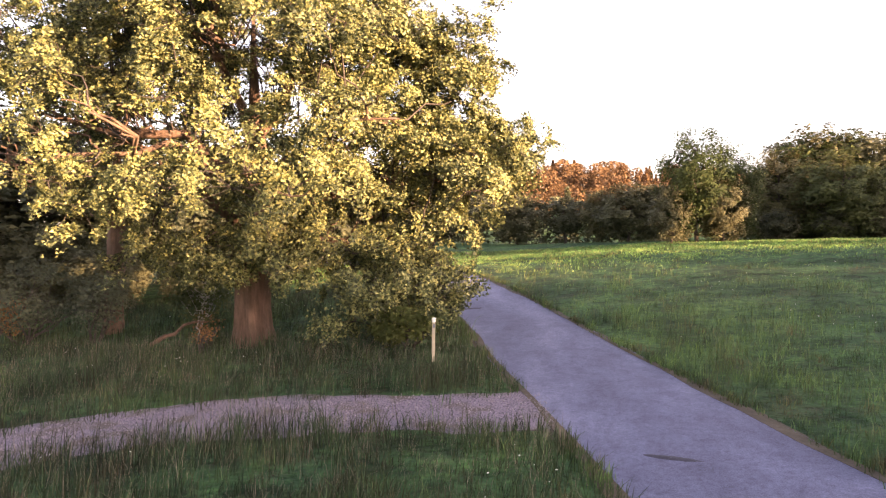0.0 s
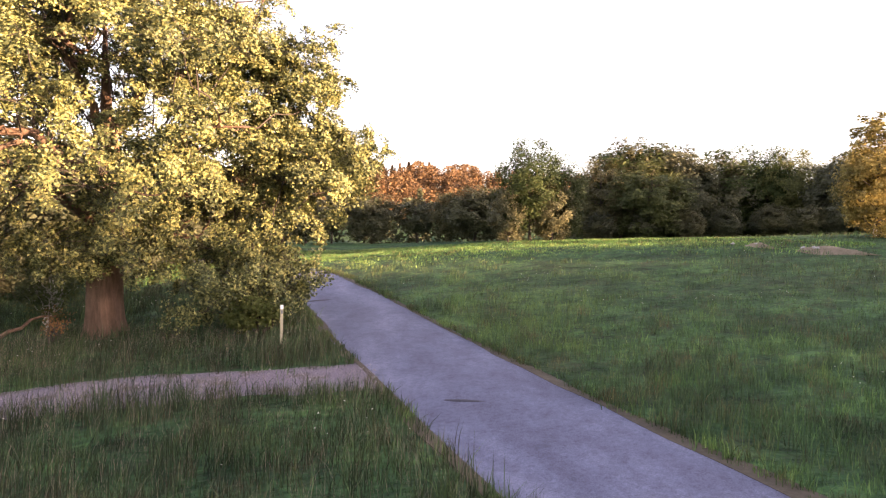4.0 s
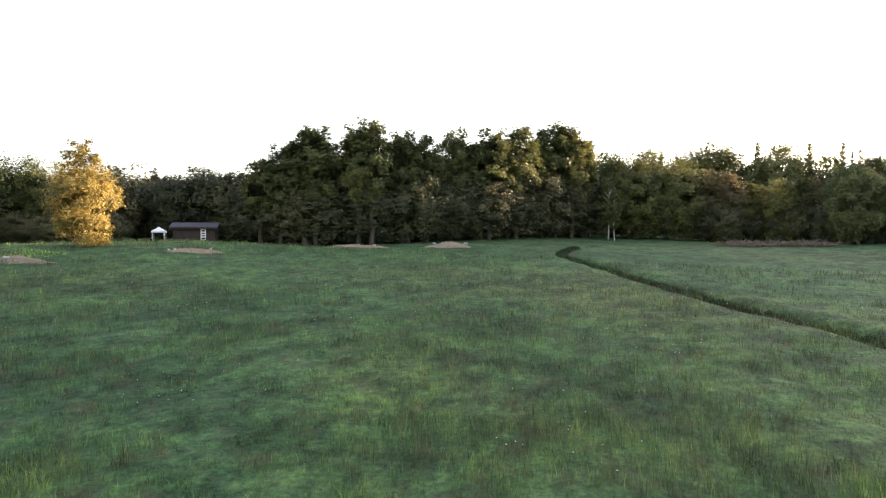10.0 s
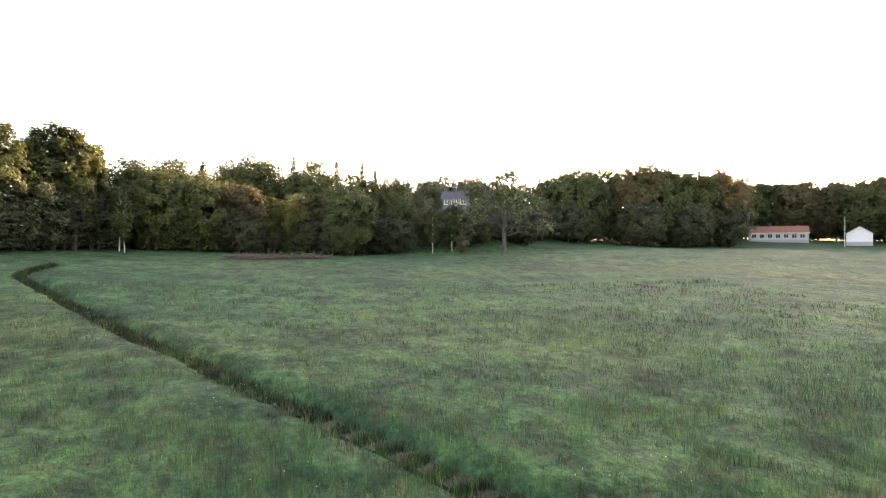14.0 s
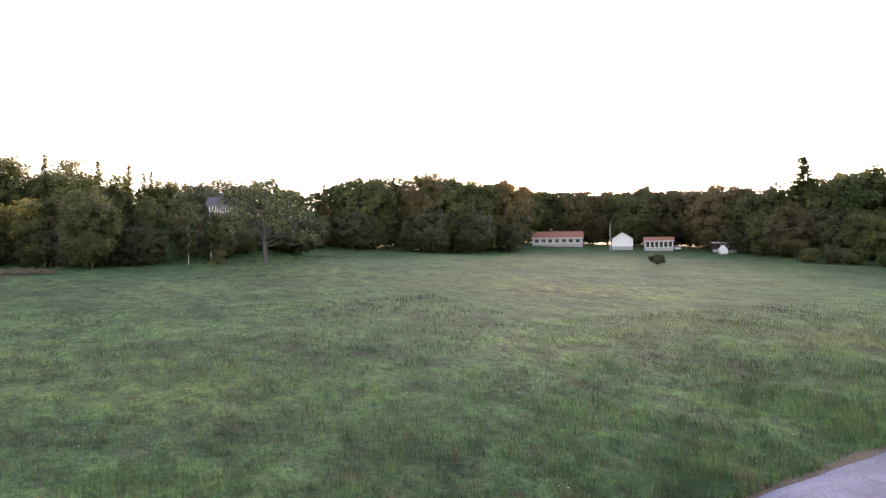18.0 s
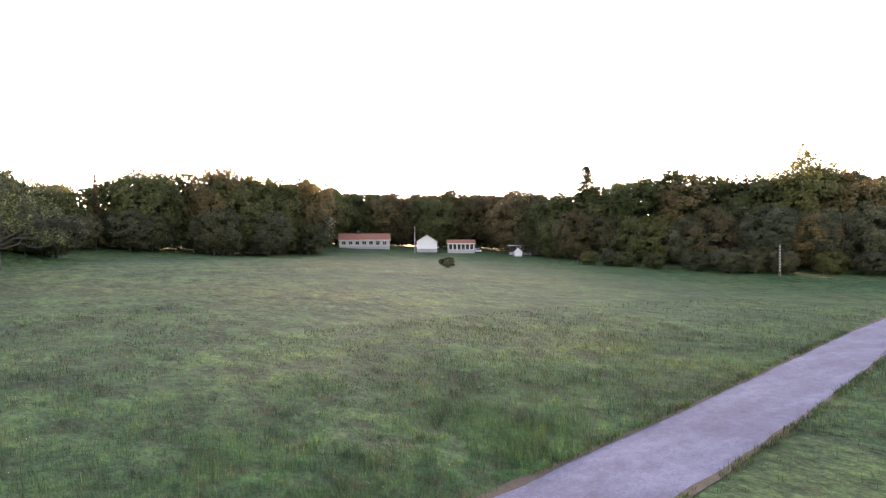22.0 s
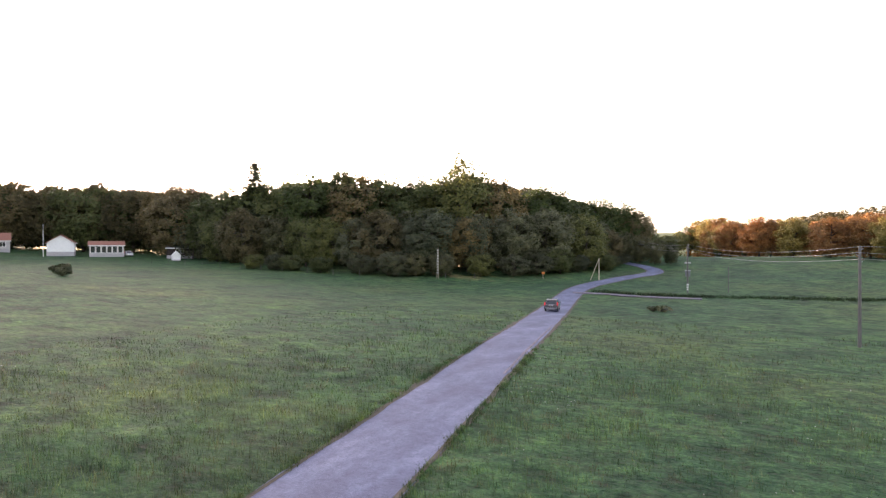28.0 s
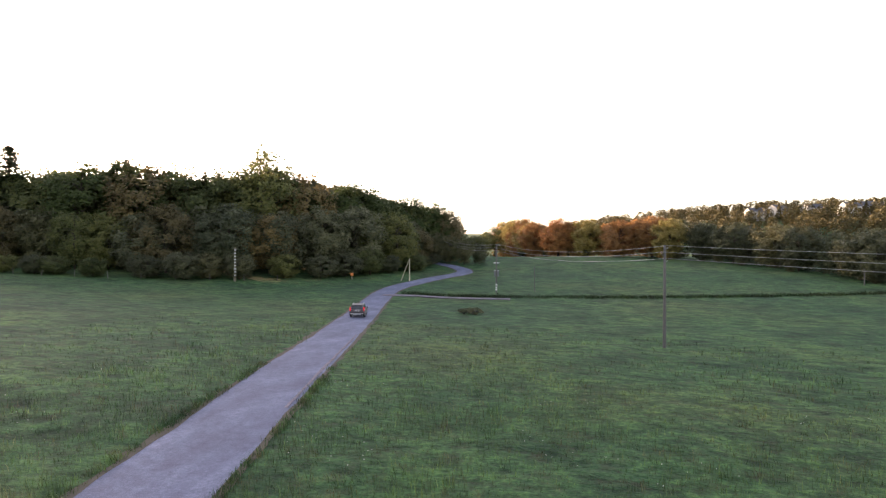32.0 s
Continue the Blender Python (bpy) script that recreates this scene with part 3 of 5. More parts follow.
def grow(kind):
    """One tree of a kind, ten metres high, with its trunk and limbs in one part and its crown in another."""
    wood = Tubes()
    style, number = kind.split("-")
    if style == "fir":
        wood.add([(0, 0, -0.4), (0.03, 0, 4), (0, 0.02, 9.9)], [0.17, 0.11, 0.012], 6)
        cs = []
        thick = 2 if number == "3" else 1
        for z in np.linspace(1.1, 9.85, 30 * thick):
            r = 1.75 * (1 - z / 10.1) ** 0.85 + 0.12
            for a in rng.uniform(0, 2 * np.pi, max(4 * thick, int(9 * r))):
                reach = r * rng.uniform(0.7, 1.1)
                tip = np.array([math.cos(a) * reach, math.sin(a) * reach, z - 0.28 * reach])
                t = rng.uniform(0.15, 1, int(5 + 11 * r))[:, None]
                cs.append(np.array([0, 0, z]) + (tip - [0, 0, z]) * t + rng.normal(0, 0.09, (len(t), 3)))
        crown = leaves("crown", np.concatenate(cs), 0.30 / thick ** 0.7, 0.5, (0, 0, 2), True)
        bark, leaf, thing = M_BARK, M_FIR, "fir_tree"
    else:
        shape = {"fine": (2.3, (3.6, 3.6, 4.2), 6.0, 0.21, 160, 90), "round": (2.3, (3.8, 3.8, 4.2), 6.0, 0.285, 160, 60), "tall": (3.4, (1.75, 1.75, 3.6), 6.3, 0.225, 105, 92),
                 "dome": (2.0, (4.1, 4.1, 4.5), 5.6, 0.285, 150, 68), "birch": (2.6, (1.5, 1.5, 3.9), 6.0, 0.28, 90, 40), "open": (2.8, (3.3, 3.3, 3.7), 6.2, 0.34, 95, 46)}[style]
        fork, radii, mid_z, size, clumps, per = shape
        top = (rng.normal(0, 0.25), rng.normal(0, 0.25), 9.0)
        r0 = 0.13 if style == "birch" else 0.2
        stem = np.concatenate([[(0, 0, -0.4)], bent((0, 0, 0), top, 7, 0, 0.02)])
        wood.add(stem, np.concatenate([[r0 * 1.25], np.linspace(r0, 0.02, 7)]), 7)
        seeds = tree_seeds(clumps, (0, 0, mid_z), radii, {"open": 0.6, "dome": 0.68}.get(style, 0.45))
        for s in seeds[:: 4]:
            h = np.clip(s[2] - 0.45 * math.hypot(s[0], s[1]) - 0.5, fork * 0.7, 8.2)
            a = np.array([np.interp(h, stem[:, 2], stem[:, 0]), np.interp(h, stem[:, 2], stem[:, 1]), h])
            wood.add(bent(a, s, 4, 0.1), np.linspace(0.07, 0.012, 4), 4)
        if style in ("round", "dome", "fine"):
            low = tree_seeds(30, (0, 0, 2.2), (2.9, 2.9, 1.7), 0.5)
            seeds = np.concatenate([seeds, low])
        crown = leaves("crown", bunches(seeds, per, radii[0] * (0.185 if style in ("round", "dome", "fine") else 0.23)), size, 0.35, (0, 0, mid_z - 1), True)
        bark, leaf = (M_BIRCHBARK, M_LEAF) if style == "birch" else (M_BARK, M_LEAF)
        thing = "birch_tree" if style == "birch" else "broadleaf_tree"
    root = new(thing)
    root.empty_display_size = 0.5
    part("trunk", wood.mesh("trunk"), bark, root)
    part("crown", crown, leaf, root)
    return root


def plant(kind, x, y, h, label, group, leaf=None, wide=1.0, sink=0.15):
    m = pose(x, y, on(x, y, -sink), rng.normal(0, 1.5), rng.normal(0, 1.5), rng.uniform(0, 360)) @ Matrix.Diagonal((h / 10 * wide, h / 10 * wide, h / 10, 1))
    if kind not in PROTO:
        PROTO[kind] = grow(kind)
        ob = PROTO[kind]
        ob.matrix_basis = m
    else:
        src = PROTO[kind]
        ob = copy_thing(src, m @ Matrix.Diagonal((*(1 / s for s in src.scale), 1)))
    tagged(ob, label, "tree", group)
    if leaf:
        crown = next(c for c in ob.children if c.name.startswith("crown"))
        crown.material_slots[0].link = "OBJECT"
        crown.material_slots[0].material = leaf
    return ob


def belt(line, count, kinds, label, group, rows=((0, 1.0),), leaf=None, jitter=1.0, wide=1.0):
    """Trees along a line of (x, y, top): rows of them, each set back from the meadow and of a share of the height."""
    p = np.asarray(line, float)
    run = np.concatenate([[0], np.cumsum(np.hypot(*np.diff(p[:, :2], axis=0).T))])
    for number, (back, share) in enumerate(rows):
        for i in range(count * (2 if number else 1)):
            s = run[-1] * (i + 0.5 + rng.uniform(-0.3, 0.3)) / (count * (2 if number else 1))
            x, y, top = (np.interp(s, run, p[:, k]) for k in range(3))
            out = np.array([x - 5, y + 30])
            out /= np.linalg.norm(out)
            x, y = x + out[0] * back + rng.normal(0, jitter), y + out[1] * back + rng.normal(0, jitter)
            h = max(3.0, (top - on(x, y)) * share * (rng.uniform(0.94, 1.10) if back else rng.uniform(0.97, 1.14)) + 0.02 * back)
            if number:
                INTERIOR.append((x, y, h * 0.91, "fir" in kinds[int(rng.integers(len(kinds)))], leaf[0] if isinstance(leaf, tuple) else leaf))
                continue
            plant(kinds[int(rng.integers(len(kinds)))], x, y, h, label, group, leaf[int(rng.integers(len(leaf)))] if isinstance(leaf, tuple) else leaf, wide * rng.uniform(0.85, 1.15))


ROUND = ["round-1", "round-2", "round-3", "open-1"]
DOME = ["dome-1", "dome-2", "dome-3", "round-2"]
TALL = ["tall-1", "tall-2", "tall-3"]
FIRS = ["fir-1", "fir-2"]
MIXWOOD = ["dome-1", "round-1", "round-2", "tall-2", "dome-2", "round-3", "dome-3"]

# north: low dark trees behind the lit meadow, one half-lit tree, round crowns, the golden tree
belt([(-12.0, 104.0, 11.0), (-2.0, 105.0, 11.4), (14.6, 104.0, 11.8), (22.7, 97.4, 11.7), (30.0, 88.0, 12.0)], 9, ROUND, "dark leafy tree at the far edge of the meadow", "trees beyond the meadow", ((0, 1.0), (7, 1.0)), M_DARKLEAF, wide=1.4)
plant("fine-2", 22.1, 58.2, 9.9, "tall leafy tree half lit by the low sun", "trees beyond the meadow", M_BUSH, 0.95)
plant("fine-1", 26.6, 61.0, 8.6, "leafy tree in shade beside the meadow", "trees beyond the meadow", M_LEAF, 0.85)
plant("round-3", 19.6, 57.6, 5.2, "low leafy tree at the meadow edge", "trees beyond the meadow", M_DARKLEAF, 1.0)
plant("round-1", 24.0, 57.4, 5.4, "low leafy tree at the meadow edge", "trees beyond the meadow", M_DARKLEAF, 1.1)
belt([(32.0, 66.0, 12.6), (36.5, 69.7, 15.3), (41.8, 69.2, 15.6), (46.1, 66.7, 14.1), (51.5, 65.6, 14.6), (57.2, 62.6, 14.8)], 10, ["round-1", "round-2", "fine-2", "round-3"], "dense round-crowned leafy tree in shade", "trees beyond the meadow", ((0, 0.97), (6, 0.82), (12, 0.84)), (M_LEAF, M_DARKLEAF, M_BUSH), wide=1.05)
plant("round-1", 37.2, 62.7, 8.6, "rounded willow-like tree with a pale crown edge", "trees beyond the meadow", M_LEAF, 1.3)
belt([(31.0, 62.0, 7.5), (40.0, 60.0, 7.6), (47.9, 60.1, 8.0), (55.8, 55.1, 8.5)], 9, ["round-2", "round-3"], "low dark undergrowth tree at the meadow edge", "trees beyond the meadow", ((0, 0.9),), M_DARKLEAF, wide=1.4)
plant("fine-1", 41.0, 37.2, 8.1, "tree in the evening sun, its gold put into the leaf colour", "trees beyond the meadow", M_GOLD, 0.95, 0.8)
plant("birch-1", 41.6, 38.2, 9.7, "slender birch behind the golden tree, evening gold in its colour", "trees beyond the meadow", M_GOLD, 1.15)
belt([(63.8, 62.2, 14.0), (72.4, 63.4, 15.3), (76.5, 62.0, 15.0), (79.6, 55.0, 14.8)], 7, ["round-1", "tall-1", "fir-1"], "dark mixed tree behind the brown cabin", "trees behind the cabin", ((0, 1.0), (5, 0.7), (9, 1.0)), M_DARKLEAF, wide=1.4)
belt([(46.9, 52.1, 7.2), (51.8, 49.6, 7.5), (54.8, 49.1, 7.1)], 4, ["round-3"], "low dark bush-like tree beside the white pavilion", "trees behind the cabin", ((0, 0.9),), M_DARKLEAF, wide=1.5)

# east: the tall dark wood, its end birch, the mixed edge and the houses' slope
WOOD = [(66.2, 40.2, 14.4), (67.4, 33.6, 17.6), (70.9, 27.6, 18.6), (75.3, 23.3, 17.8), (78.3, 21.3, 18.2), (84.1, 17.3, 18.6), (90.3, 14.8, 19.4), (94.9, 12.8, 20.4), (101.7, 10.3, 20.9), (105.2, 8.9, 18.6)]
belt(WOOD, 20, TALL, "tall dark aspen in the wood beside the meadow", "trees of the dark wood", ((0, 1.0), (5, 0.8), (10, 0.75), (14, 0.9)), M_LEAF, 0.7, 1.1)
belt([(x + 0.8, y, 5 + (t - 5) * 0.62) for x, y, t in WOOD], 19, ROUND[:3], "dense dark undergrowth tree in the wood", "trees of the dark wood", ((1, 1.0), (4, 0.9)), M_DARKLEAF, 0.7, 1.35)
plant("birch-1", 100.2, 4.1, 8.0, "young birch with a pale trunk at the end of the wood", "trees of the dark wood", M_BUSH, 0.8)
plant("birch-1", 101.8, 5.3, 10.2, "young birch with a pale trunk at the end of the wood", "trees of the dark wood", M_LEAF, 0.8)
MIXED = [(117.9, -5.2, 18.1), (120.5, -8.1, 15.9), (121.1, -13.0, 13.9), (121.4, -19.4, 13.6), (118.4, -26.5, 15.6), (117.1, -32.0, 16.3), (116.3, -37.0, 14.7)]
belt(MIXED, 9, ["tall-2", "round-2", "tall-1", "fir-1", "open-1"], "leafy tree along the east edge of the meadow", "trees east of the meadow", ((0, 0.98), (4, 0.78), (9, 0.76)), (M_LEAF, M_WARMLEAF, M_BUSH), 1.2)
belt([(110.4, 4.4, 16.3), (114.6, -0.4, 17.4), (116.8, -3.3, 17.4)], 3, ["round-1", "round-3"], "lower leafy tree along the east edge of the meadow", "trees east of the meadow", ((0, 0.95),), M_LEAF, 1.0)
belt([(x - 2.5, y, 5 + (t - 5) * 0.6) for x, y, t in MIXED], 9, ROUND, "low shrubby tree along the east edge of the meadow", "trees east of the meadow", ((0, 0.95),), M_DARKLEAF, 1.0, 1.2)
EAST = [(136.5, -41.3, 19.4), (142.7, -47.1, 19.7), (149.9, -53.9, 21.3), (153.2, -61.8, 21.3), (154.4, -69.0, 21.2), (157.5, -77.0, 24.5), (158.2, -90.5, 25.0), (161.2, -108.5, 25.8), (166.0, -119.6, 25.5), (173.9, -130.4, 25.9)]
belt(EAST, 12, DOME + ["tall-1", "fir-2"], "shaded tree on the slope below the houses", "trees east of the meadow", ((0, 0.98), (3, 0.92), (7, 0.9), (13, 1.03)), (M_LEAF, M_WARMLEAF, M_LEAF, M_PALELEAF), 1.5, 0.85)
belt([(x - 4, y - 1, 6 + (t - 6) * 0.55) for x, y, t in EAST], 11, DOME, "low shrubby tree below the houses", "trees east of the meadow", ((0, 0.95),), M_DARKLEAF, 1.5, 1.25)
belt([(198.1, -33.2, 26.5), (203.0, -55.0, 25.5), (205.7, -77.1, 24.4), (208.0, -101.1, 24.4)], 14, FIRS + ["tall-3"], "dark fir behind the hillside houses", "trees east of the meadow", ((0, 1.0),), M_FIR, 3, 1.0)
plant("dome-1", 109.4, -27.1, 11.6, "broad round-crowned tree with evening light on its edge", "trees east of the meadow", M_LEAF, 0.85)
belt([(117.0, -40.4, 12.8), (119.6, -44.3, 12.6), (119.7, -48.4, 12.4), (124.9, -53.7, 13.4)], 6, ROUND[:3], "low shaded tree below the hillside house", "trees east of the meadow", ((0, 0.95),), M_DARKLEAF, 0.8, 1.1)
belt([(114.1, -43.5, 10.0), (116.2, -47.5, 10.2), (118.5, -52.4, 11.2), (122, -57, 12.5), (128, -61, 13.0)], 8, DOME[:3], "low dark thicket at the meadow edge below the house", "trees east of the meadow", ((0, 0.95),), M_DARKLEAF, 0.5, 1.5)
for x, y, h in ((117, -40, 8.5), (118, -43.4, 9), (119, -44.6, 8.5)):
    plant("birch-1", x - 6, y, h, "birch with a pale slender trunk at the meadow edge", "birches east of the meadow", M_LEAF, 0.9)

belt([(110.3, 7.3, 17.8), (117.4, 7.6, 18.7), (123.5, 4.8, 19.8), (126.7, -1.0, 20.2)], 5, ["round-1", "fir-1", "round-3"], "shaded tree in the gap of the woods", "trees east of the meadow", ((0, 0.98), (6, 0.9)), M_LEAF, 1.0)
belt([(160.0, 18.5, 22.8), (163.4, 9.0, 24.3), (165.8, -0.8, 25.4), (167.2, -10.5, 25.8), (167.6, -20.4, 25.9), (167.0, -29.3, 25.9), (165.3, -38.3, 22.7), (172.5, -42.0, 21.5)], 15, FIRS + ["round-1", "round-2", "fir-1"], "dark tree on the rise behind the meadow wood", "trees east of the meadow", ((0, 0.98), (5, 0.85)), M_LEAF, 1.5)
belt([(188.6, -45.5, 24.0), (193.0, -55.3, 23.0), (191.3, -65.5, 22.9)], 6, FIRS + ["round-2"], "dark tree behind the hillside house", "trees east of the meadow", ((0, 1.0), (4, 0.95)), M_LEAF, 1.0)
belt([(53.9, 57.1, 12.4), (63.7, 53.7, 12.8), (69.7, 47.7, 13.2), (70.7, 42.2, 14.0)], 7, ROUND[:3], "dense dark tree behind the brown cabin", "trees behind the cabin", ((0, 0.98), (4, 0.95)), M_DARKLEAF, 0.8, 1.2)

# south-east, below the sun, and the wooded hill beyond the road
SUNSIDE = [(183.9, -131.7, 25.5), (199.8, -141.6, 27.0), (213.7, -155.4, 28.0), (219.7, -173.0, 29.1), (213.7, -188.5, 28.7), (197.6, -198.4, 28.1), (181.6, -201.3, 27.7), (169.5, -204.2, 26.2), (157.5, -201.1, 25.2), (146.4, -197.0, 24.5)]
belt(SUNSIDE, 15, DOME, "tall leafy tree against the low sun behind the houses", "trees round the houses", ((0, 0.95), (3, 0.92), (7, 0.92), (12, 0.98), (18, 0.98)), (M_LEAF, M_WARMLEAF), 1.5, 1.1)
HILL = [(153.9, -194.1, 21.0), (139.4, -194.9, 22.6), (115.2, -194.7, 25.8), (103.0, -196.7, 28.6), (93.1, -197.3, 26.9), (78.5, -203.1, 24.8), (69.7, -211.2, 28.1), (60.3, -215.3, 23.9), (51.5, -226.1, 22.3), (43.6, -238.5, 21.0), (37.1, -254.5, 18.2), (32.8, -268.5, 14.0)]
belt(HILL, 19, MIXWOOD, "broad leafy tree on the dark wooded hill", "trees of the wooded hill", ((0, 0.97), (3, 0.93), (7, 0.93), (13, 0.98)), (M_LEAF, M_WARMLEAF, M_LEAF, M_BUSH), 1.5, 1.05)
FRONT = [(140.1, -186.0, 13.2), (115.6, -183.4, 15.4), (96.7, -182.7, 13.3), (80.3, -185.9, 15.1), (68.1, -190.1, 15.1), (57.4, -195.3, 13.0), (48.3, -204.4, 16.4), (41.5, -217.5, 14.3), (38.6, -235.5, 12.0), (39.7, -256.5, 9.3)]
belt(FRONT, 21, MIXWOOD, "leafy tree at the foot of the wooded hill", "trees of the wooded hill", ((2, 1.03), (7, 1.1)), (M_DARKLEAF, M_WARMLEAF, M_PALELEAF, M_LEAF), 1.2, 1.1)
belt([(x - 3, y + 3 + max(0, x - 40) * 0.09, 1 + (t - 1) * 0.38) for x, y, t in FRONT[1:]], 19, DOME[:3], "low dark shrub at the foot of the wooded hill", "trees of the wooded hill", ((0, 1.0),), (M_DARKLEAF, M_LEAF), 0.6, 1.7)
plant("fir-3", 124.1, -194.3, 26.2, "tall lone fir rising over the wooded hill", "trees of the wooded hill", None, 1.95)
plant("fir-2", 82.9, -204.0, 21.0, "small fir top rising over the wooded hill", "trees of the wooded hill", None, 0.8)

# south: trees past the bend, the ruddy lit row
for x, y, h in ((27.5, -241.0, 6.8), (31.5, -242.5, 7.4), (23.6, -243.5, 5.6), (35.5, -240.5, 8.2)):
    plant("round-3", x, y, h, "low dark tree at the bend of the road", "trees beyond the far field", M_DARKLEAF, 1.15)
belt([(38.0, -298.5, 11.4), (32.2, -338.5, 13.0), (24.2, -350.5, 17.5)], 5, ROUND, "leafy tree beyond the bend of the road", "trees beyond the far field", ((0, 0.95), (12, 1.0)), M_LEAF, 1.5, 1.3)
belt([(22.2, -349.5, 19.0), (6.5, -310.6, 16.4), (-3.3, -299.7, 17.0), (-16.1, -290.7, 15.9), (-25.9, -282.8, 18.4), (-34.2, -271.8, 16.8)], 11, DOME, "oak with ruddy evening light put into its leaf colour", "trees beyond the far field", ((0, 0.97), (4, 0.85), (9, 1.0)), (M_RUST, M_RUST, M_GOLD, M_RUST), 2.0, 1.15)
belt([(-34.1, -273.8, 16.4), (-48.2, -260.9, 14.3), (-59.3, -236.9, 12.3), (-69.4, -212.0, 11.2), (-93.5, -189.1, 11.1), (-130.0, -165.0, 10.0)], 12, DOME, "dark leafy tree beyond the far field", "trees beyond the far field", ((0, 0.97), (3, 0.8), (8, 0.95), (14, 1.1)), M_DARKLEAF, 1.5, 1.3)
belt([(18.1, -328.6, 7.5), (-6.0, -296.7, 6.9), (-28.1, -276.8, 6.9), (-44.2, -260.9, 5.8), (-55.3, -234.9, 4.5), (-64.4, -211.0, 4.0), (-88.6, -186.1, 3.7)], 11, ["round-2", "round-3"], "low dark undergrowth tree beyond the far field", "trees beyond the far field", ((0, 1.0),), M_DARKLEAF, 1.2, 1.5)

# north-west: dark trees behind the two oaks
belt([(-62.0, 34.0, 12.0), (-44.0, 42.0, 13.0), (-30.0, 46.0, 12.5), (-20.0, 50.0, 12.0), (-12.0, 58.0, 11.0), (-14.0, 72.0, 10.0)], 9, ROUND, "dark leafy tree in the shade behind the oaks", "trees behind the oaks", ((0, 1.0), (5, 0.9), (10, 1.0)), M_DARKLEAF, 1.0, 1.5)
belt([(-40.0, 32.0, 4.5), (-28.0, 38.0, 5.0), (-20.0, 40.0, 4.6), (-13.0, 44.0, 4.2), (-8.0, 50.0, 4.0)], 9, ["round-1", "round-3"], "dark undergrowth behind the oaks", "trees behind the oaks", ((0, 1.0),), M_DARKLEAF, 1.0, 1.6)


def great_oak(x, y, girth, limbs, crowns, label, dense=200, leaf_size=0.120, tall=1.0, up=0.0, bark=M_OAKBARK, spray=0.42, open_side=-99.0):
    """An old oak: a fluted trunk, crooked limbs and leaf sprays of its own. crowns: (centre, radii, bunches); no leaves hang low past open_side."""
    base = on(x, y, up)
    root = new("oak_tree")
    root.location = (x, y, base)
    k = 13
    zs = np.array([-0.4, 0.0, 0.25, 0.7, 1.4, 2.4, 3.4, 4.6, 6.0, 7.5, 9.0, 11.0, 13.0]) * tall
    rad = girth * np.array([1.5, 1.32, 1.15, 1.02, 0.95, 0.92, 0.95, 0.98, 0.78, 0.48, 0.32, 0.17, 0.05])
    a = np.linspace(0, 2 * np.pi, 28, endpoint=False)
    lean = np.cumsum(rng.normal(0, 0.06, (k, 2)), axis=0)
    ring = []
    for i in range(k):
        r = rad[i] * (1 + 0.07 * np.cos(5 * a + 0.4 * zs[i]) + 0.05 * np.cos(9 * a - 0.3 * zs[i]) + 0.05 * rng.normal(0, 1, 28) * (zs[i] > 0))
        ring.append(np.column_stack([lean[i, 0] + r * np.cos(a), lean[i, 1] + r * np.sin(a), np.full(28, zs[i])]))
    i = np.arange(k - 1)[:, None] * 28 + np.arange(28)[None]
    j = np.arange(k - 1)[:, None] * 28 + (np.arange(28) + 1)[None] % 28
    part("trunk", smooth(mesh_np("trunk", np.concatenate(ring), None, np.stack([i, j, j + 28, i + 28], -1).reshape(-1, 4))), bark, root)
    boughs = np.concatenate([tree_seeds(max(3, nb // 5), c, r, inner, low) for c, r, nb, inner, low in crowns])
    boughs = boughs[boughs[:, 2] > np.clip(open_side - boughs[:, 0], 0, 2.4) * 1.8 + (3.6 if open_side > -50 else 0) * (boughs[:, 0] < open_side)]
    seeds = np.repeat(boughs, 7, axis=0) + np.clip(rng.normal(0, 1, (len(boughs) * 7, 3)), -1.8, 1.8) * [0.72, 0.72, 0.42]
    ends = []
    for az, h0, reach, rise in limbs:
        ca, sa = math.sin(radians(az)), math.cos(radians(az))
        p0 = np.array([ca * girth * 0.4, sa * girth * 0.4, h0])
        p1 = np.array([ca * reach, sa * reach, h0 + rise])
        pts = bent(p0, p1, 9, 0.5, 0.085)
        t = Tubes().add(pts, np.linspace(girth * 0.34, 0.03, 9) * rng.uniform(0.7, 1.1), 8)
        for q in (3, 4, 5, 6, 7):
            side = rng.choice([-1, 1]) * rng.uniform(0.5, 1.5)
            tip = pts[q] + np.array([ca, sa, 0]) * rng.uniform(0.6, 2.0) + np.array([sa, -ca, 0]) * side + [0, 0, rng.uniform(-0.2, 1.1)]
            tw = bent(pts[q], tip, 7, 0.2, 0.10)
            t.add(tw, np.linspace(0.052, 0.014, 7), 5)
            ends.append(tw)
        ends.append(np.concatenate([pts[2:-1] + (pts[3:] - pts[2:-1]) * u for u in (0, 0.35, 0.7)]))
        part("limb", t.mesh("limb"), bark, root)
    heads = np.concatenate(ends)
    twigs = Tubes()
    for g, bough in enumerate(boughs):
        q = heads[np.argmin(((heads - bough * [0.8, 0.8, 0.9] - rng.normal(0, 0.7, 3)) ** 2).sum(1))]
        twigs.add(bent(q, bough, 6, 0.15, 0.10), np.linspace(0.034, 0.014, 6), 4)
        for s in seeds[g * 7: g * 7 + 7]:
            twigs.add(bent(bough, s, 4, 0.05, 0.10), np.linspace(0.014, 0.006, 4), 3)
    tagged(part("twig_tangle", twigs.mesh("twig_tangle"), M_BARK, root), "thin dark crooked twigs", kind="stuff")
    places, facing = sprays(seeds, (0, 0, 6.0 * tall), dense, spray)
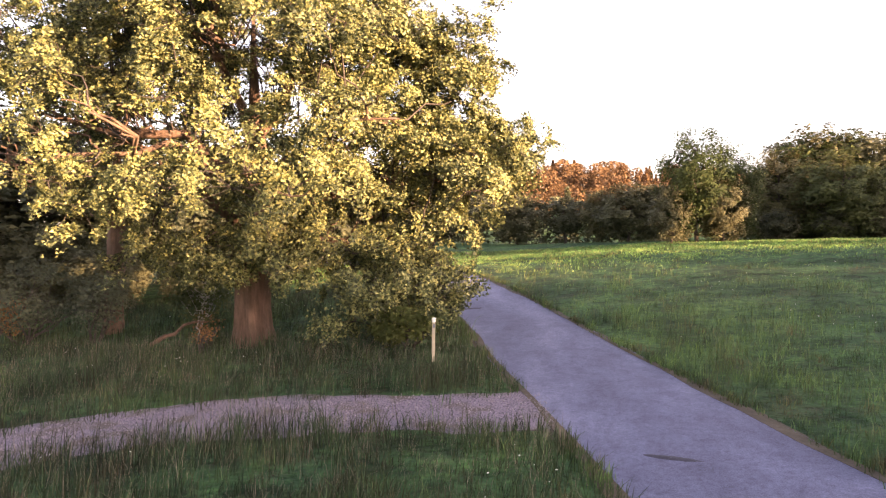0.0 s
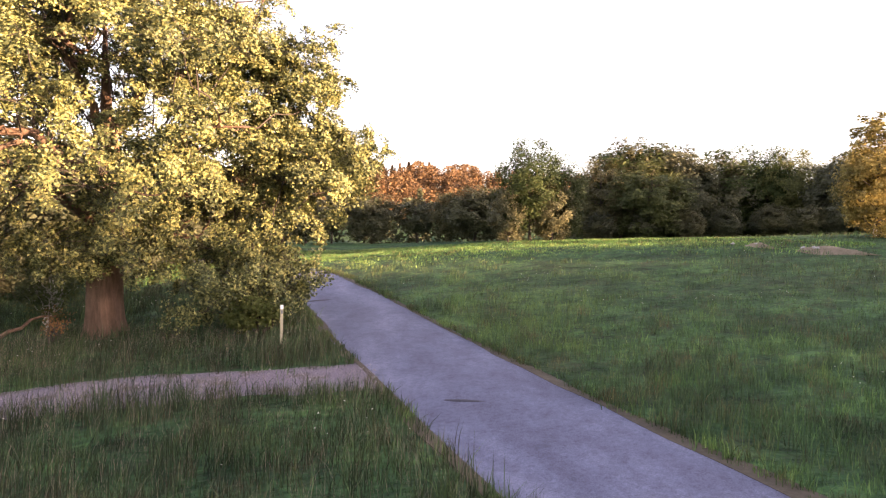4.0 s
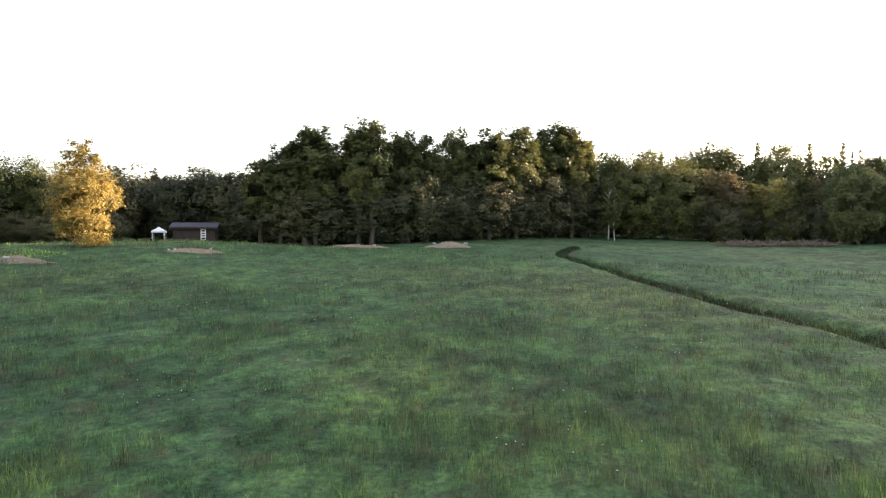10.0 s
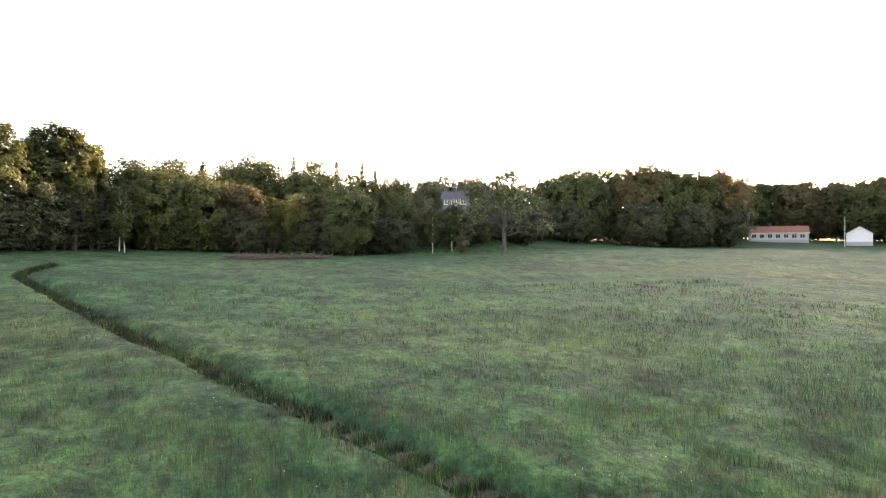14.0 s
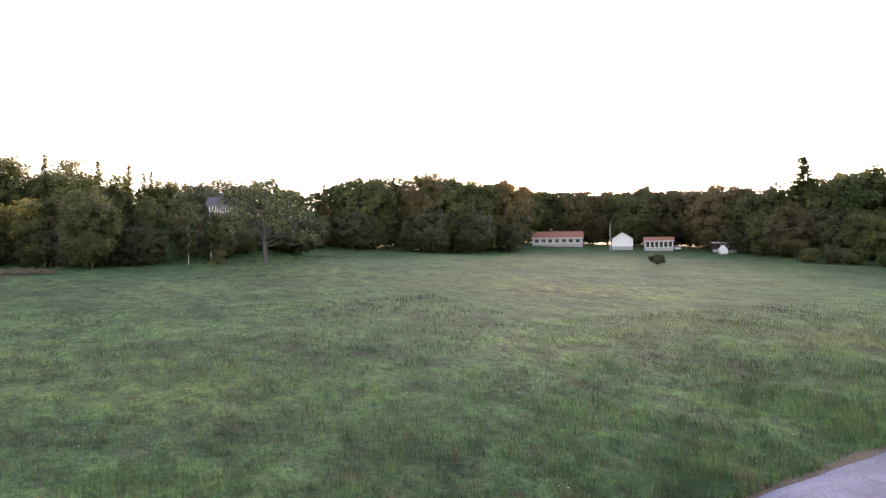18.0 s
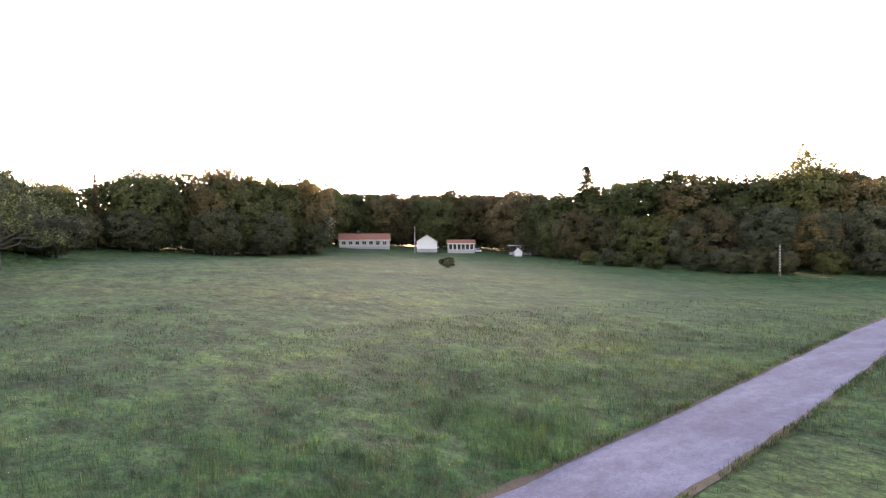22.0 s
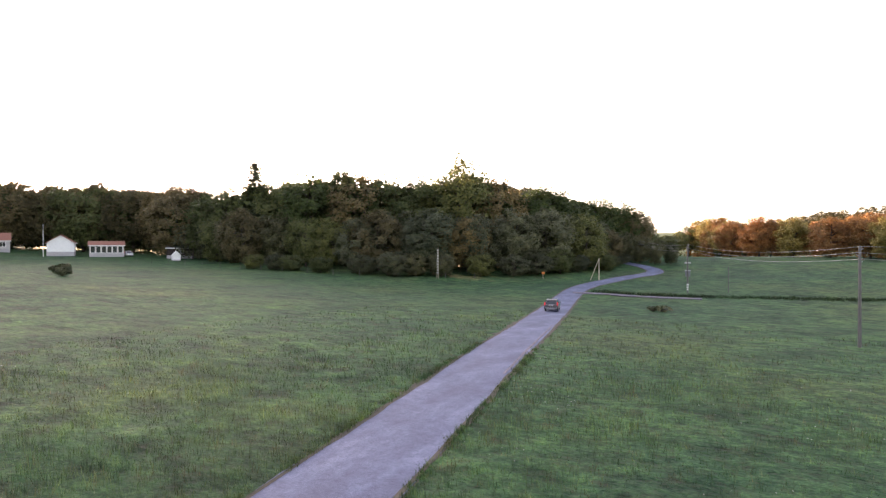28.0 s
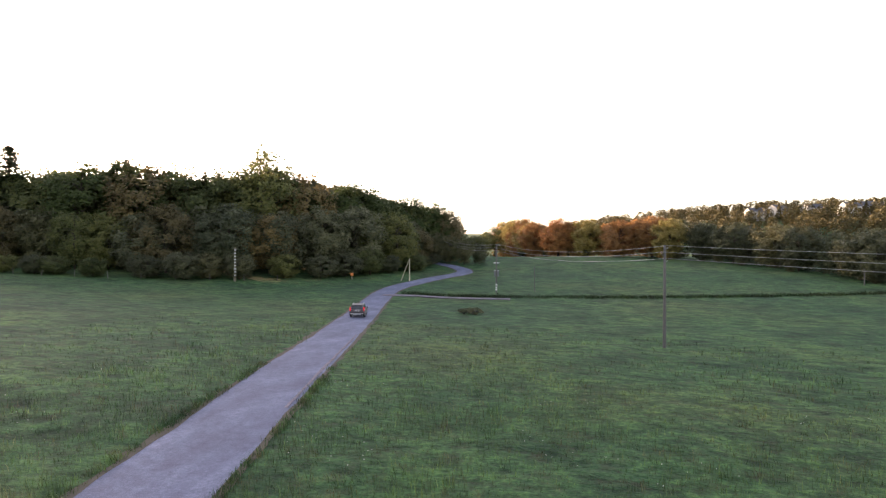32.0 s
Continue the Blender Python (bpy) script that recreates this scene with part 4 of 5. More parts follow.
    part("crown", leaves("crown", places, leaf_size, 0.5, None, True, facing), M_OAK, root)
    return tagged(root, label, "oak")


great_oak(-7.1, 25.3, 0.66, [(100, 4.6, 7.6, 1.4), (80, 6.0, 8.6, 4.5), (130, 5.0, 7.5, 2.6), (160, 3.9, 6.5, 1.0), (200, 4.6, 7.5, 2.8), (235, 5.2, 8.0, 1.6), (265, 6.4, 8.5, 2.5), (300, 5.2, 7.0, 3.0), (340, 6.0, 7.0, 3.5), (30, 5.5, 7.5, 3.0), (180, 7.5, 6.0, 4.6), (110, 8.0, 6.5, 5.0), (95, 3.4, 6.3, -0.4)],
          [((-0.4, 0, 10.0), (8.7, 8.2, 7.2), 780, 0.5, -0.75), ((-2.6, -2.4, 12.6), (3.2, 2.6, 2.8), 110, 0.2, -1), ((0.5, -4.6, 9.8), (6.8, 2.6, 4.0), 80, 0.2, -1), ((5.4, -2.2, 2.4), (2.6, 1.8, 1.5), 130, 0.2, -1), ((0.9, -2.0, 3.5), (2.4, 1.0, 1.3), 60, 0.2, -1), ((-2.6, -1.6, 3.6), (1.8, 1.2, 1.0), 36, 0.2, -1), ((9.0, -0.5, 7.4), (1.8, 2.0, 1.6), 60, 0.2, -1), ((6.9, -0.3, 11.0), (1.6, 2.0, 1.8), 40, 0.2, -1), ((8.0, -1.4, 6.2), (2.4, 1.6, 1.0), 50, 0.2, -1), ((-3.2, -4.8, 5.4), (2.6, 1.6, 0.8), 36, 0.3, -1), ((7.2, -1.0, 6.6), (3.4, 3.0, 2.2), 70, 0.3, -1), ((1.5, -4.5, 6.8), (4.5, 2.2, 1.8), 40, 0.3, -1), ((4.6, -0.5, 10.6), (3.8, 4.0, 3.4), 100, 0.3, -1), ((7.2, -0.6, 8.4), (2.4, 2.8, 2.8), 120, 0.2, -1), ((-5.6, -1.5, 10.8), (3.6, 3.0, 2.6), 90, 0.2, -1)],
          "huge old oak with crooked limbs, evening sun on its crown", 185, 0.103, open_side=-4.6)
great_oak(-14.8, 29.8, 0.38, [(150, 4.8, 6.5, 1.6), (200, 5.2, 6.0, 2.0), (110, 5.6, 6.0, 1.8), (60, 6.0, 6.0, 3.0), (260, 5.4, 6.0, 2.4), (310, 5.0, 5.5, 3.0), (180, 7.5, 5.0, 4.0)],
          [((0, 0, 12.4), (7.6, 6.6, 5.8), 230, 0.5, -0.35)],
          "old oak with bare lit trunk standing behind the larger one", 110, 0.125)
great_oak(104.5, -50.4, 0.34, [(270, 3.4, 6.4, 2.0), (220, 3.6, 6.1, 2.6), (180, 3.2, 7.0, 0.8), (120, 3.7, 5.9, 3.0), (60, 3.9, 5.9, 3.3), (0, 3.7, 6.2, 2.6), (310, 4.3, 5.9, 3.6), (160, 2.8, 7.5, -0.2), (200, 6.0, 4.5, 4.0), (30, 6.0, 4.2, 4.4)],
          [((0, 0, 8.4), (6.2, 6.4, 4.6), 330, 0.6, -0.7), ((-1, -5.9, 4.2), (2.3, 2.3, 0.9), 24, 0.4, -1)],
          "wide old oak with thin crown standing at the meadow edge", 26, 0.22, 0.85, 0.0, M_GREYBARK, 0.5)


def shrub(x, y, h, spread, label, leaf=M_BUSH, stems=6, per=26, size=0.13, name="shrub", bark=M_BARK, clumps=26):
    root = new(name)
    root.location = (x, y, on(x, y))
    seeds = tree_seeds(clumps, (0, 0, h * 0.62), (spread, spread, h * 0.42), 0.4)
    t = Tubes()
    for i in range(stems):
        s = seeds[i]
        t.add(bent((rng.normal(0, 0.12), rng.normal(0, 0.12), -0.1), s, 6, 0.1, 0.08), np.linspace(0.045, 0.012, 6), 5)
    for s in seeds[stems:]:
        q = seeds[int(rng.integers(stems))] * 0.6
        t.add(bent(q, s, 4), np.linspace(0.02, 0.006, 4), 4)
    tagged(part("stem_tangle", t.mesh("stem_tangle"), bark, root), "thin bent stems", kind="stuff")
    part("foliage", leaves("foliage", bunches(seeds, per * 2, 0.42 * h / 4 + 0.12), size * 0.8, 0.4, (0, 0, h * 0.4), True), leaf, root)
    return tagged(root, label, "shrub")


shrub(-17.6, 28.0, 3.5, 2.4, "light green shrub with thin bent stems beside the oaks", M_PALELEAF, 8, 40, 0.15, clumps=40)
shrub(-14.2, 27.4, 3.1, 1.8, "light green shrub with bare lower stems beside the oaks", M_PALELEAF, 7, 34, 0.15, clumps=30)
# this shrub's red is lens flare put into the leaf colour
shrub(-18.7, 27.6, 2.2, 1.5, "low shrub with dead twigs beside the oaks, flare red in its colour", M_RUST, 9, 34, 0.13, clumps=30)
shrub(-10.2, 28.0, 3.2, 1.4, "young broadleaf sapling with a pale thin stem", M_LEAF, 4, 44, 0.15, "sapling", M_BIRCHBARK, 34)
shrub(-8.6, 24.3, 1.3, 0.5, "small ruddy sprouts at the foot of the oak", M_RUST, 7, 14, 0.09, clumps=12)
# low oak branches; the darker bush leaf stands in for shade on them
shrub(-1.2, 22.4, 1.7, 1.4, "dense low oak branches at the road verge, shade in their leaf colour", M_BUSH, 6, 46, 0.15, clumps=26)
shrub(95.8, -118.1, 1.7, 1.5, "round dark bush alone in the meadow", M_DARKLEAF, 8, 60, 0.26, clumps=44)
shrub(106.1, -43.8, 2.2, 1.2, "small clipped dark bush at the meadow edge", M_DARKLEAF, 5, 60, 0.3)
shrub(14.8, -144.3, 0.8, 1.3, "dark patch of dock and thistles in the field", M_DARKLEAF, 6, 20, 0.16)
shrub(16.2, -144.9, 0.6, 0.9, "dark patch of dock and thistles in the field", M_DARKLEAF, 6, 16, 0.16)

# ---- posts, poles and wires ----


def pole(x, y, h, r, label, arms=0, name="utility_pole", material=M_WOODGREY):
    root = new(name)
    root.location = (x, y, on(x, y))
    t = Tubes().add([(0, 0, -0.6), (0, 0, 0), (0, 0, h * 0.5), (0, 0, h - 0.06), (0, 0, h)], [r, r, r * 0.88, r * 0.74, r * 0.45], 12)
    part("shaft", t.mesh("shaft"), material, root)
    for i in range(arms):
        z = h - 0.25 - 0.55 * i
        side = 1 if i % 2 else -1
        part("hook", Tubes().add([(0, 0, z - 0.05), (side * 0.18, 0, z - 0.07), (side * 0.24, 0, z), (side * 0.24, 0, z + 0.1)], [0.02] * 4, 6).mesh("hook"), M_METAL, root, "bent steel hook")
        part("insulator", Tubes().add([(side * 0.24, 0, z + 0.06), (side * 0.24, 0, z + 0.10), (side * 0.24, 0, z + 0.16), (side * 0.24, 0, z + 0.2)], [0.03, 0.065, 0.05, 0.02], 8).mesh("insulator"), M_PORCELAIN, root, "brown porcelain insulator")
    return tagged(root, label, "pole", "poles of the power line" if arms else "")


A = pole(-4.2, -120.2, 8.9, 0.15, "weathered wooden power pole with three wires in the field", 3)
B = pole(14.3, -177.6, 8.6, 0.14, "wooden power pole with a transformer box and white bands", 3)
C = pole(37.8, -260.5, 6.6, 0.13, "wooden power pole at the foot of the wooded hill", 3)
D = pole(-33.0, -84.0, 9.0, 0.15, "weathered wooden power pole beside the field", 3)
E_ = pole(-60.4, -212.0, 3.4, 0.11, "short grey pole at the far side of the field", 0)
pole(7.7, -180.6, 4.6, 0.07, "thin wooden stake in the far field", 0, "field_stake")
for i, z in enumerate((0.5, 0.9, 1.35)):
    part("band", Tubes().add([(0, 0, z), (0, 0, z + 0.22)], [0.150, 0.149], 12).mesh("band"), M_WHITE, B, "white marker band")
bx = box(-0.42, 0.42, -0.52, -0.15, 2.9, 3.9, 0.03)
tb = part("transformer_box", bx, M_GREYBOX, B, "dark grey transformer box")
part("bracket", box(-0.5, 0.5, -0.2, -0.12, 5.2, 5.3, 0.01), M_METAL, B, "pale steel crossbar")
for dx in (-0.42, -0.15, 0.15, 0.42):
    part("insulator", Tubes().add([(dx, -0.16, 5.3), (dx, -0.16, 5.36), (dx, -0.16, 5.45)], [0.03, 0.06, 0.03], 8).mesh("insulator"), M_WHITE, B, "pale insulator")
part("lid", box(-0.46, 0.46, -0.56, -0.13, 3.9, 3.96, 0.01), M_METAL, tb, "flat steel lid")

st = new("stayed_pole")
st.location = (33.3, -194.9, on(33.3, -194.9))
part("shaft", Tubes().add([(0, 0, -0.5), (0, 0, 2.2), (0, 0, 4.6)], [0.12, 0.11, 0.09], 10).mesh("shaft"), M_POST, st)
part("stay", Tubes().add([(1.75, 0.5, -0.2), (0.9, 0.25, 2.2), (0.05, 0.02, 4.4)], [0.07, 0.07, 0.06], 8).mesh("stay"), M_POST, st, "slanting wooden strut")
tagged(st, "pale wooden pole propped by a slanting strut beside the road", "pole")

lad = new("marker_mast")
lad.location = (64.4, -180.7, on(64.4, -180.7))
for dx in (-0.16, 0.16):
    part("leg", Tubes().add([(dx, 0, -0.4), (dx, 0, 3), (dx * 0.9, 0, 6.6)], [0.04, 0.035, 0.03], 8).mesh("leg"), M_POST, lad)
for i in range(9):
    part("band", box(-0.19, 0.19, -0.04, 0.04, 1.2 + i * 0.6, 1.34 + i * 0.6, 0.01), M_WHITE, lad, "white painted rung")
tagged(lad, "tall narrow mast with white rungs before the wooded hill", "mast")

mk = new("marker_post")
mk.location = (-0.3, 20.3, on(-0.3, 20.3))
mk.rotation_euler = (0, radians(1), radians(8))
part("shaft", box(-0.045, 0.045, -0.04, 0.04, -0.4, 1.26, 0.008), M_POST, mk)
part("cap", box(-0.052, 0.052, -0.047, 0.047, 1.26, 1.40, 0.012), M_WHITE, mk, "pale grey painted top")
part("label_plate", box(-0.03, 0.03, -0.049, -0.041, 1.10, 1.22), M_GREYBOX, mk, "small dark number plate")
tagged(mk, "square pale wooden marker post in the grass at the junction", "post")

for i in range(16):
    u = i / 15
    x = 58 + 84 * u
    y = float(np.interp(x, [58, 68, 80, 96, 115, 143], [-185.8, -180.6, -175.4, -170.7, -169.9, -171.2]))
    f = new("fence_post")
    f.location = (x, y, on(x, y))
    f.rotation_euler = (rng.normal(0, 0.04), rng.normal(0, 0.04), rng.uniform(0, 3))
    part("shaft", Tubes().add([(0, 0, -0.3), (0, 0, 0.6), (0, 0, 1.25), (0, 0, 1.3)], [0.06, 0.055, 0.05, 0.03], 8).mesh("shaft"), M_WOODGREY, f)
    tagged(f, "short grey wooden fence post at the foot of the hill", "fence post", "fence posts below the hill")


def wire(a, b, sag):
    a, b = np.asarray(a, float), np.asarray(b, float)
    t = np.linspace(0, 1, 22)
    p = a + (b - a) * t[:, None]
    p[:, 2] -= sag * 4 * t * (1 - t)
    w = part("power_wire", Tubes().add(p, [0.013] * 22, 5).mesh("power_wire"), M_WIRE)
    return tagged(w, "thin sagging bare power wire between the poles", "wire", "wires of the power line")


def tip(p, h, i):
    return (p.location.x + (0.24 if i % 2 else -0.24), p.location.y, p.location.z + h - 0.05 - 0.55 * i)


for i in range(3):
    wire(tip(A, 8.9, i), tip(B, 8.6, i), 0.9)
    wire(tip(B, 8.6, i), tip(C, 6.6, i), 1.1)
    wire(tip(A, 8.9, i), (-62 - 0.4 * i, -62.5, 7.3 - 0.8 * i), 0.7)
    wire(tip(D, 9.0, i), (-62 - 0.4 * i, -62.5, 7.3 - 0.8 * i), 0.3)
pole(-62.2, -62.5, 9.6, 0.15, "weathered wooden power pole at the field's west side", 3)

sgn = new("mailbox")
sgn.location = (44.9, -192.9, on(44.9, -192.9))
part("post", box(-0.05, 0.05, -0.05, 0.05, -0.3, 0.9, 0.01), M_POST, sgn)
part("case", box(-0.28, 0.28, -0.2, 0.2, 0.9, 1.4, 0.05), M_ORANGE, sgn, "orange box with rounded edges")
tagged(sgn, "orange box on a wooden post beside the road bend", "mailbox")

# ---- buildings ----


def opening(root, x, y, z, w, h, face, bars=1, door=False):
    """A window or door on a wall that looks along face (+1 or -1 of local y), with frame, panes and sill."""
    d = 0.05 * face
    f = bmesh.new()
    t = 0.09
    for a in ((x - w / 2 - t, x - w / 2, z - t, z + h + t), (x + w / 2, x + w / 2 + t, z - t, z + h + t), (x - w / 2, x + w / 2, z + h, z + h + t), (x - w / 2, x + w / 2, z - t, z)):
        box(a[0], a[1], min(y, y + d), max(y, y + d), a[2], a[3], 0, f)
    for i in range(bars):
        bxx = x - w / 2 + w * (i + 1) / (bars + 1)
        box(bxx - 0.03, bxx + 0.03, min(y, y + d), max(y, y + d), z, z + h, 0, f)
    if door:
        for k in (1, 2, 3):
            box(x - w / 2, x + w / 2, min(y, y + d), max(y, y + d), z + h * k / 4 - 0.06, z + h * k / 4 + 0.06, 0, f)
    win = part("door" if door else "window", f, M_WHITE, root, "white painted frame")
    part("pane", box(x - w / 2, x + w / 2, min(y + d * 0.2, y + d * 0.5), max(y + d * 0.2, y + d * 0.5), z, z + h), M_GLASS, win)
    if not door:
        part("sill", box(x - w / 2 - t, x + w / 2 + t, min(y, y + d * 2.4), max(y, y + d * 2.4), z - t - 0.04, z - t), M_WHITE, win)


def house(name, x, y, turn, w, d, wall_h, roof_h, wall, roof, label, openings=(), up=0.0, chimney=False, z=None, eave=0.35, trim=M_WHITE, foot=M_STONE):
    """A gabled house, its ridge along its length w; local -y is the front."""
    root = new(name)
    root.matrix_basis = pose(x, y, on(x, y, up) if z is None else z, 0, 0, turn)
    gable = [(-d / 2, -0.8), (d / 2, -0.8), (d / 2, wall_h), (0, wall_h + roof_h), (-d / 2, wall_h)]
    part("wall", prism(gable, -w / 2, w / 2, "x"), wall, root)
    s = roof_h / (d / 2)
    for side in (-1, 1):
        o = d / 2 + eave
        prof = [(0, wall_h + roof_h + 0.02), (side * o, wall_h - eave * s + 0.02), (side * o, wall_h - eave * s + 0.16), (0, wall_h + roof_h + 0.18)]
        part("roof", prism(prof, -w / 2 - eave, w / 2 + eave, "x"), roof, root)
        part("fascia", box(-w / 2 - eave, w / 2 + eave, side * o - 0.02, side * o + 0.02, wall_h - eave * s - 0.06, wall_h - eave * s + 0.14), trim, root)
    part("plinth", box(-w / 2 - 0.03, w / 2 + 0.03, -d / 2 - 0.03, d / 2 + 0.03, -0.9, 0.25), foot, root)
    if chimney:
        ch = part("chimney", box(-w * 0.15, -w * 0.15 + 0.7, -0.3, 0.3, wall_h + roof_h * 0.6, wall_h + roof_h + 0.9, 0.02), M_ROOFDARK, root)
        part("chimney_cap", box(-w * 0.15 - 0.06, -w * 0.15 + 0.76, -0.36, 0.36, wall_h + roof_h + 0.9, wall_h + roof_h + 0.98), M_METAL, ch)
    for ox, oz, ow, oh, bars, door in openings:
        opening(root, ox, -d / 2 - 0.005, oz, ow, oh, -1, bars, door)
    return tagged(root, label, "house")


house("cabin", 60.9, 44.6, -53, 4.5, 3.4, 1.5, 0.45, M_BROWNWALL, M_ROOFGREY, "low dark brown wooden cabin with a grey roof",
      ((1.0, 0.15, 0.38, 1.1, 0, True),), 0.05, trim=M_BROWNWALL, foot=M_BROWNWALL)
part("deck", box(-3.2, -0.6, -2.9, -1.76, 0.02, 0.14, 0.01), M_WOODGREY, bpy.data.objects["cabin"], "weathered plank deck")

gz = new("pavilion")
gz.matrix_basis = pose(57.0, 46.2, on(57.0, 46.2), 0, 0, -50) @ Matrix.Diagonal((0.84, 0.84, 0.9, 1))
for sx in (-0.75, 0.75):
    for sy in (-0.75, 0.75):
        part("leg", box(sx - 0.03, sx + 0.03, sy - 0.03, sy + 0.03, -0.3, 1.25, 0.005), M_WHITE, gz)
bm = bmesh.new()
ring = [bm.verts.new((sx * 0.85, sy * 0.85, 1.2)) for sx, sy in ((-1, -1), (1, -1), (1, 1), (-1, 1))]
low = [bm.verts.new((sx * 0.85, sy * 0.85, 1.02)) for sx, sy in ((-1, -1), (1, -1), (1, 1), (-1, 1))]
peak = bm.verts.new((0, 0, 1.72))
for i in range(4):
    bm.faces.new((ring[i], ring[(i + 1) % 4], peak))
    bm.faces.new((low[i], low[(i + 1) % 4], ring[(i + 1) % 4], ring[i]))
can = part("canopy", bm, M_CANVAS, gz, "white pointed canvas canopy")
so = can.modifiers.new("thickness", "SOLIDIFY")
so.thickness = 0.015
for sx in (-0.72, 0.72):
    part("side_curtain", box(sx - 0.04, sx + 0.04, -0.85, -0.62, 0.0, 1.2, 0.02), M_CANVAS, gz, "gathered white curtain")
tagged(gz, "small white canvas garden pavilion beside the brown cabin", "pavilion")

house("hillside_house", 126.7, -46.9, -105, 4.6, 4.2, 1.9, 1.2, M_SLATEWALL, M_ROOFDARK, "blue-grey hillside house with a dark roof and wide windows",
      ((-1.5, 0.75, 0.9, 1.0, 1, False), (0.0, 0.6, 1.3, 1.2, 2, False), (1.5, 0.75, 0.9, 1.0, 1, False)), chimney=True, z=12.7, trim=M_SLATEWALL, foot=M_SLATEWALL)
house("hillside_cottage", 177.5, -70.3, -100, 4.4, 5, 2.2, 1.5, M_BROWNWALL, M_ROOFGREY, "small dark cottage with white window frames on the slope",
      ((-1.0, 0.8, 1.0, 1.0, 1, False), (1.0, 0.8, 1.0, 1.0, 1, False)), z=12.2)
house("long_house", 198.2, -166.1, -123, 17, 8, 2.5, 2.0, M_PALEWALL, M_ROOFRED, "long pale bungalow with a red tiled roof and many windows",
      tuple((-7 + i * 2.3, 0.8, 1.3, 1.2, 1, False) for i in range(7)), 0.4, True)
house("white_house", 174.2, -174.8, -40, 7.5, 6.4, 2.7, 2.0, M_WHITE, M_ROOFRED, "white wooden house with its gable to the meadow",
      ((-2, 0.9, 1.1, 1.2, 1, False), (1.6, 0.9, 1.1, 1.2, 1, False)), 0.8)
house("garden_house", 166.1, -182.3, -128, 8.5, 5, 2.3, 1.0, M_PALEWALL, M_ROOFRED, "low pale outbuilding with glazed front",
      tuple((-3.4 + i * 1.35, 0.3, 1.0, 1.7, 0, False) for i in range(6)), 0.8)
house("playhouse", 141.3, -183.2, -38, 2.4, 2.0, 1.35, 1.0, M_WHITE, M_WHITE, "tiny white playhouse with a pointed gable", ((0, 0.4, 0.5, 0.6, 1, False),), 0.0, eave=0.12)
house("carport", 148.5, -191.7, -140, 6.5, 5, 2.3, 0.9, M_BROWNWALL, M_ROOFGREY, "dark low shed under the trees beside the drive", ((0.0, 0.9, 2.0, 0.8, 2, False),), 0.6)
fl = new("flagpole")
fl.location = (171.1, -167.4, on(171.1, -167.4))
part("shaft", Tubes().add([(0, 0, -0.4), (0, 0, 4), (0, 0, 8.2)], [0.09, 0.075, 0.05], 10).mesh("shaft"), M_WHITE, fl)
part("finial", Tubes().add([(0, 0, 8.2), (0, 0, 8.27), (0, 0, 8.36), (0, 0, 8.42)], [0.03, 0.09, 0.09, 0.02], 10).mesh("finial"), M_SILVER, fl)
tagged(fl, "white flagpole with no flag before the houses", "flagpole")
HILLSIDE = ((-158, -502, 20, M_PALEWALL), (-180, -504, 24, M_WHITE), (-125, -503, 14, M_PALEWALL), (-196, -512, -10, M_BROWNWALL), (-141, -512, 35, M_PALEWALL))
for x, y, turn, wall in HILLSIDE:
    house("distant_house", x, y, 180 + turn, 11, 8, 4.6, 2.6, wall, M_ROOFDARK, "distant villa among trees on the far hillside", ((-3, 2.2, 1.6, 1.4, 1, False), (0, 2.2, 1.6, 1.4, 1, False), (3, 2.2, 1.6, 1.4, 1, False)), 2.2)

# ---- vehicles ----


def wheel(root, x, y, r=0.34, w=0.24):
    """Its axle along x."""
    tyre = Tubes().add([(-w / 2, 0, 0), (-w / 2 + 0.04, 0, 0), (w / 2 - 0.04, 0, 0), (w / 2, 0, 0)], [r - 0.05, r, r, r - 0.05], 20)
    o = part("wheel", tyre.mesh("tyre"), M_RUBBER, root, "black rubber tyre")
    o.location = (x, y, r)
    rim = Tubes().add([(-w / 2 - 0.012, 0, 0), (-w / 2 - 0.01, 0, 0), (w / 2 + 0.01, 0, 0), (w / 2 + 0.012, 0, 0)], [0.02, r * 0.68, r * 0.68, 0.02], 14)
    part("rim", rim.mesh("rim"), M_SILVER, o, "silver wheel rim")


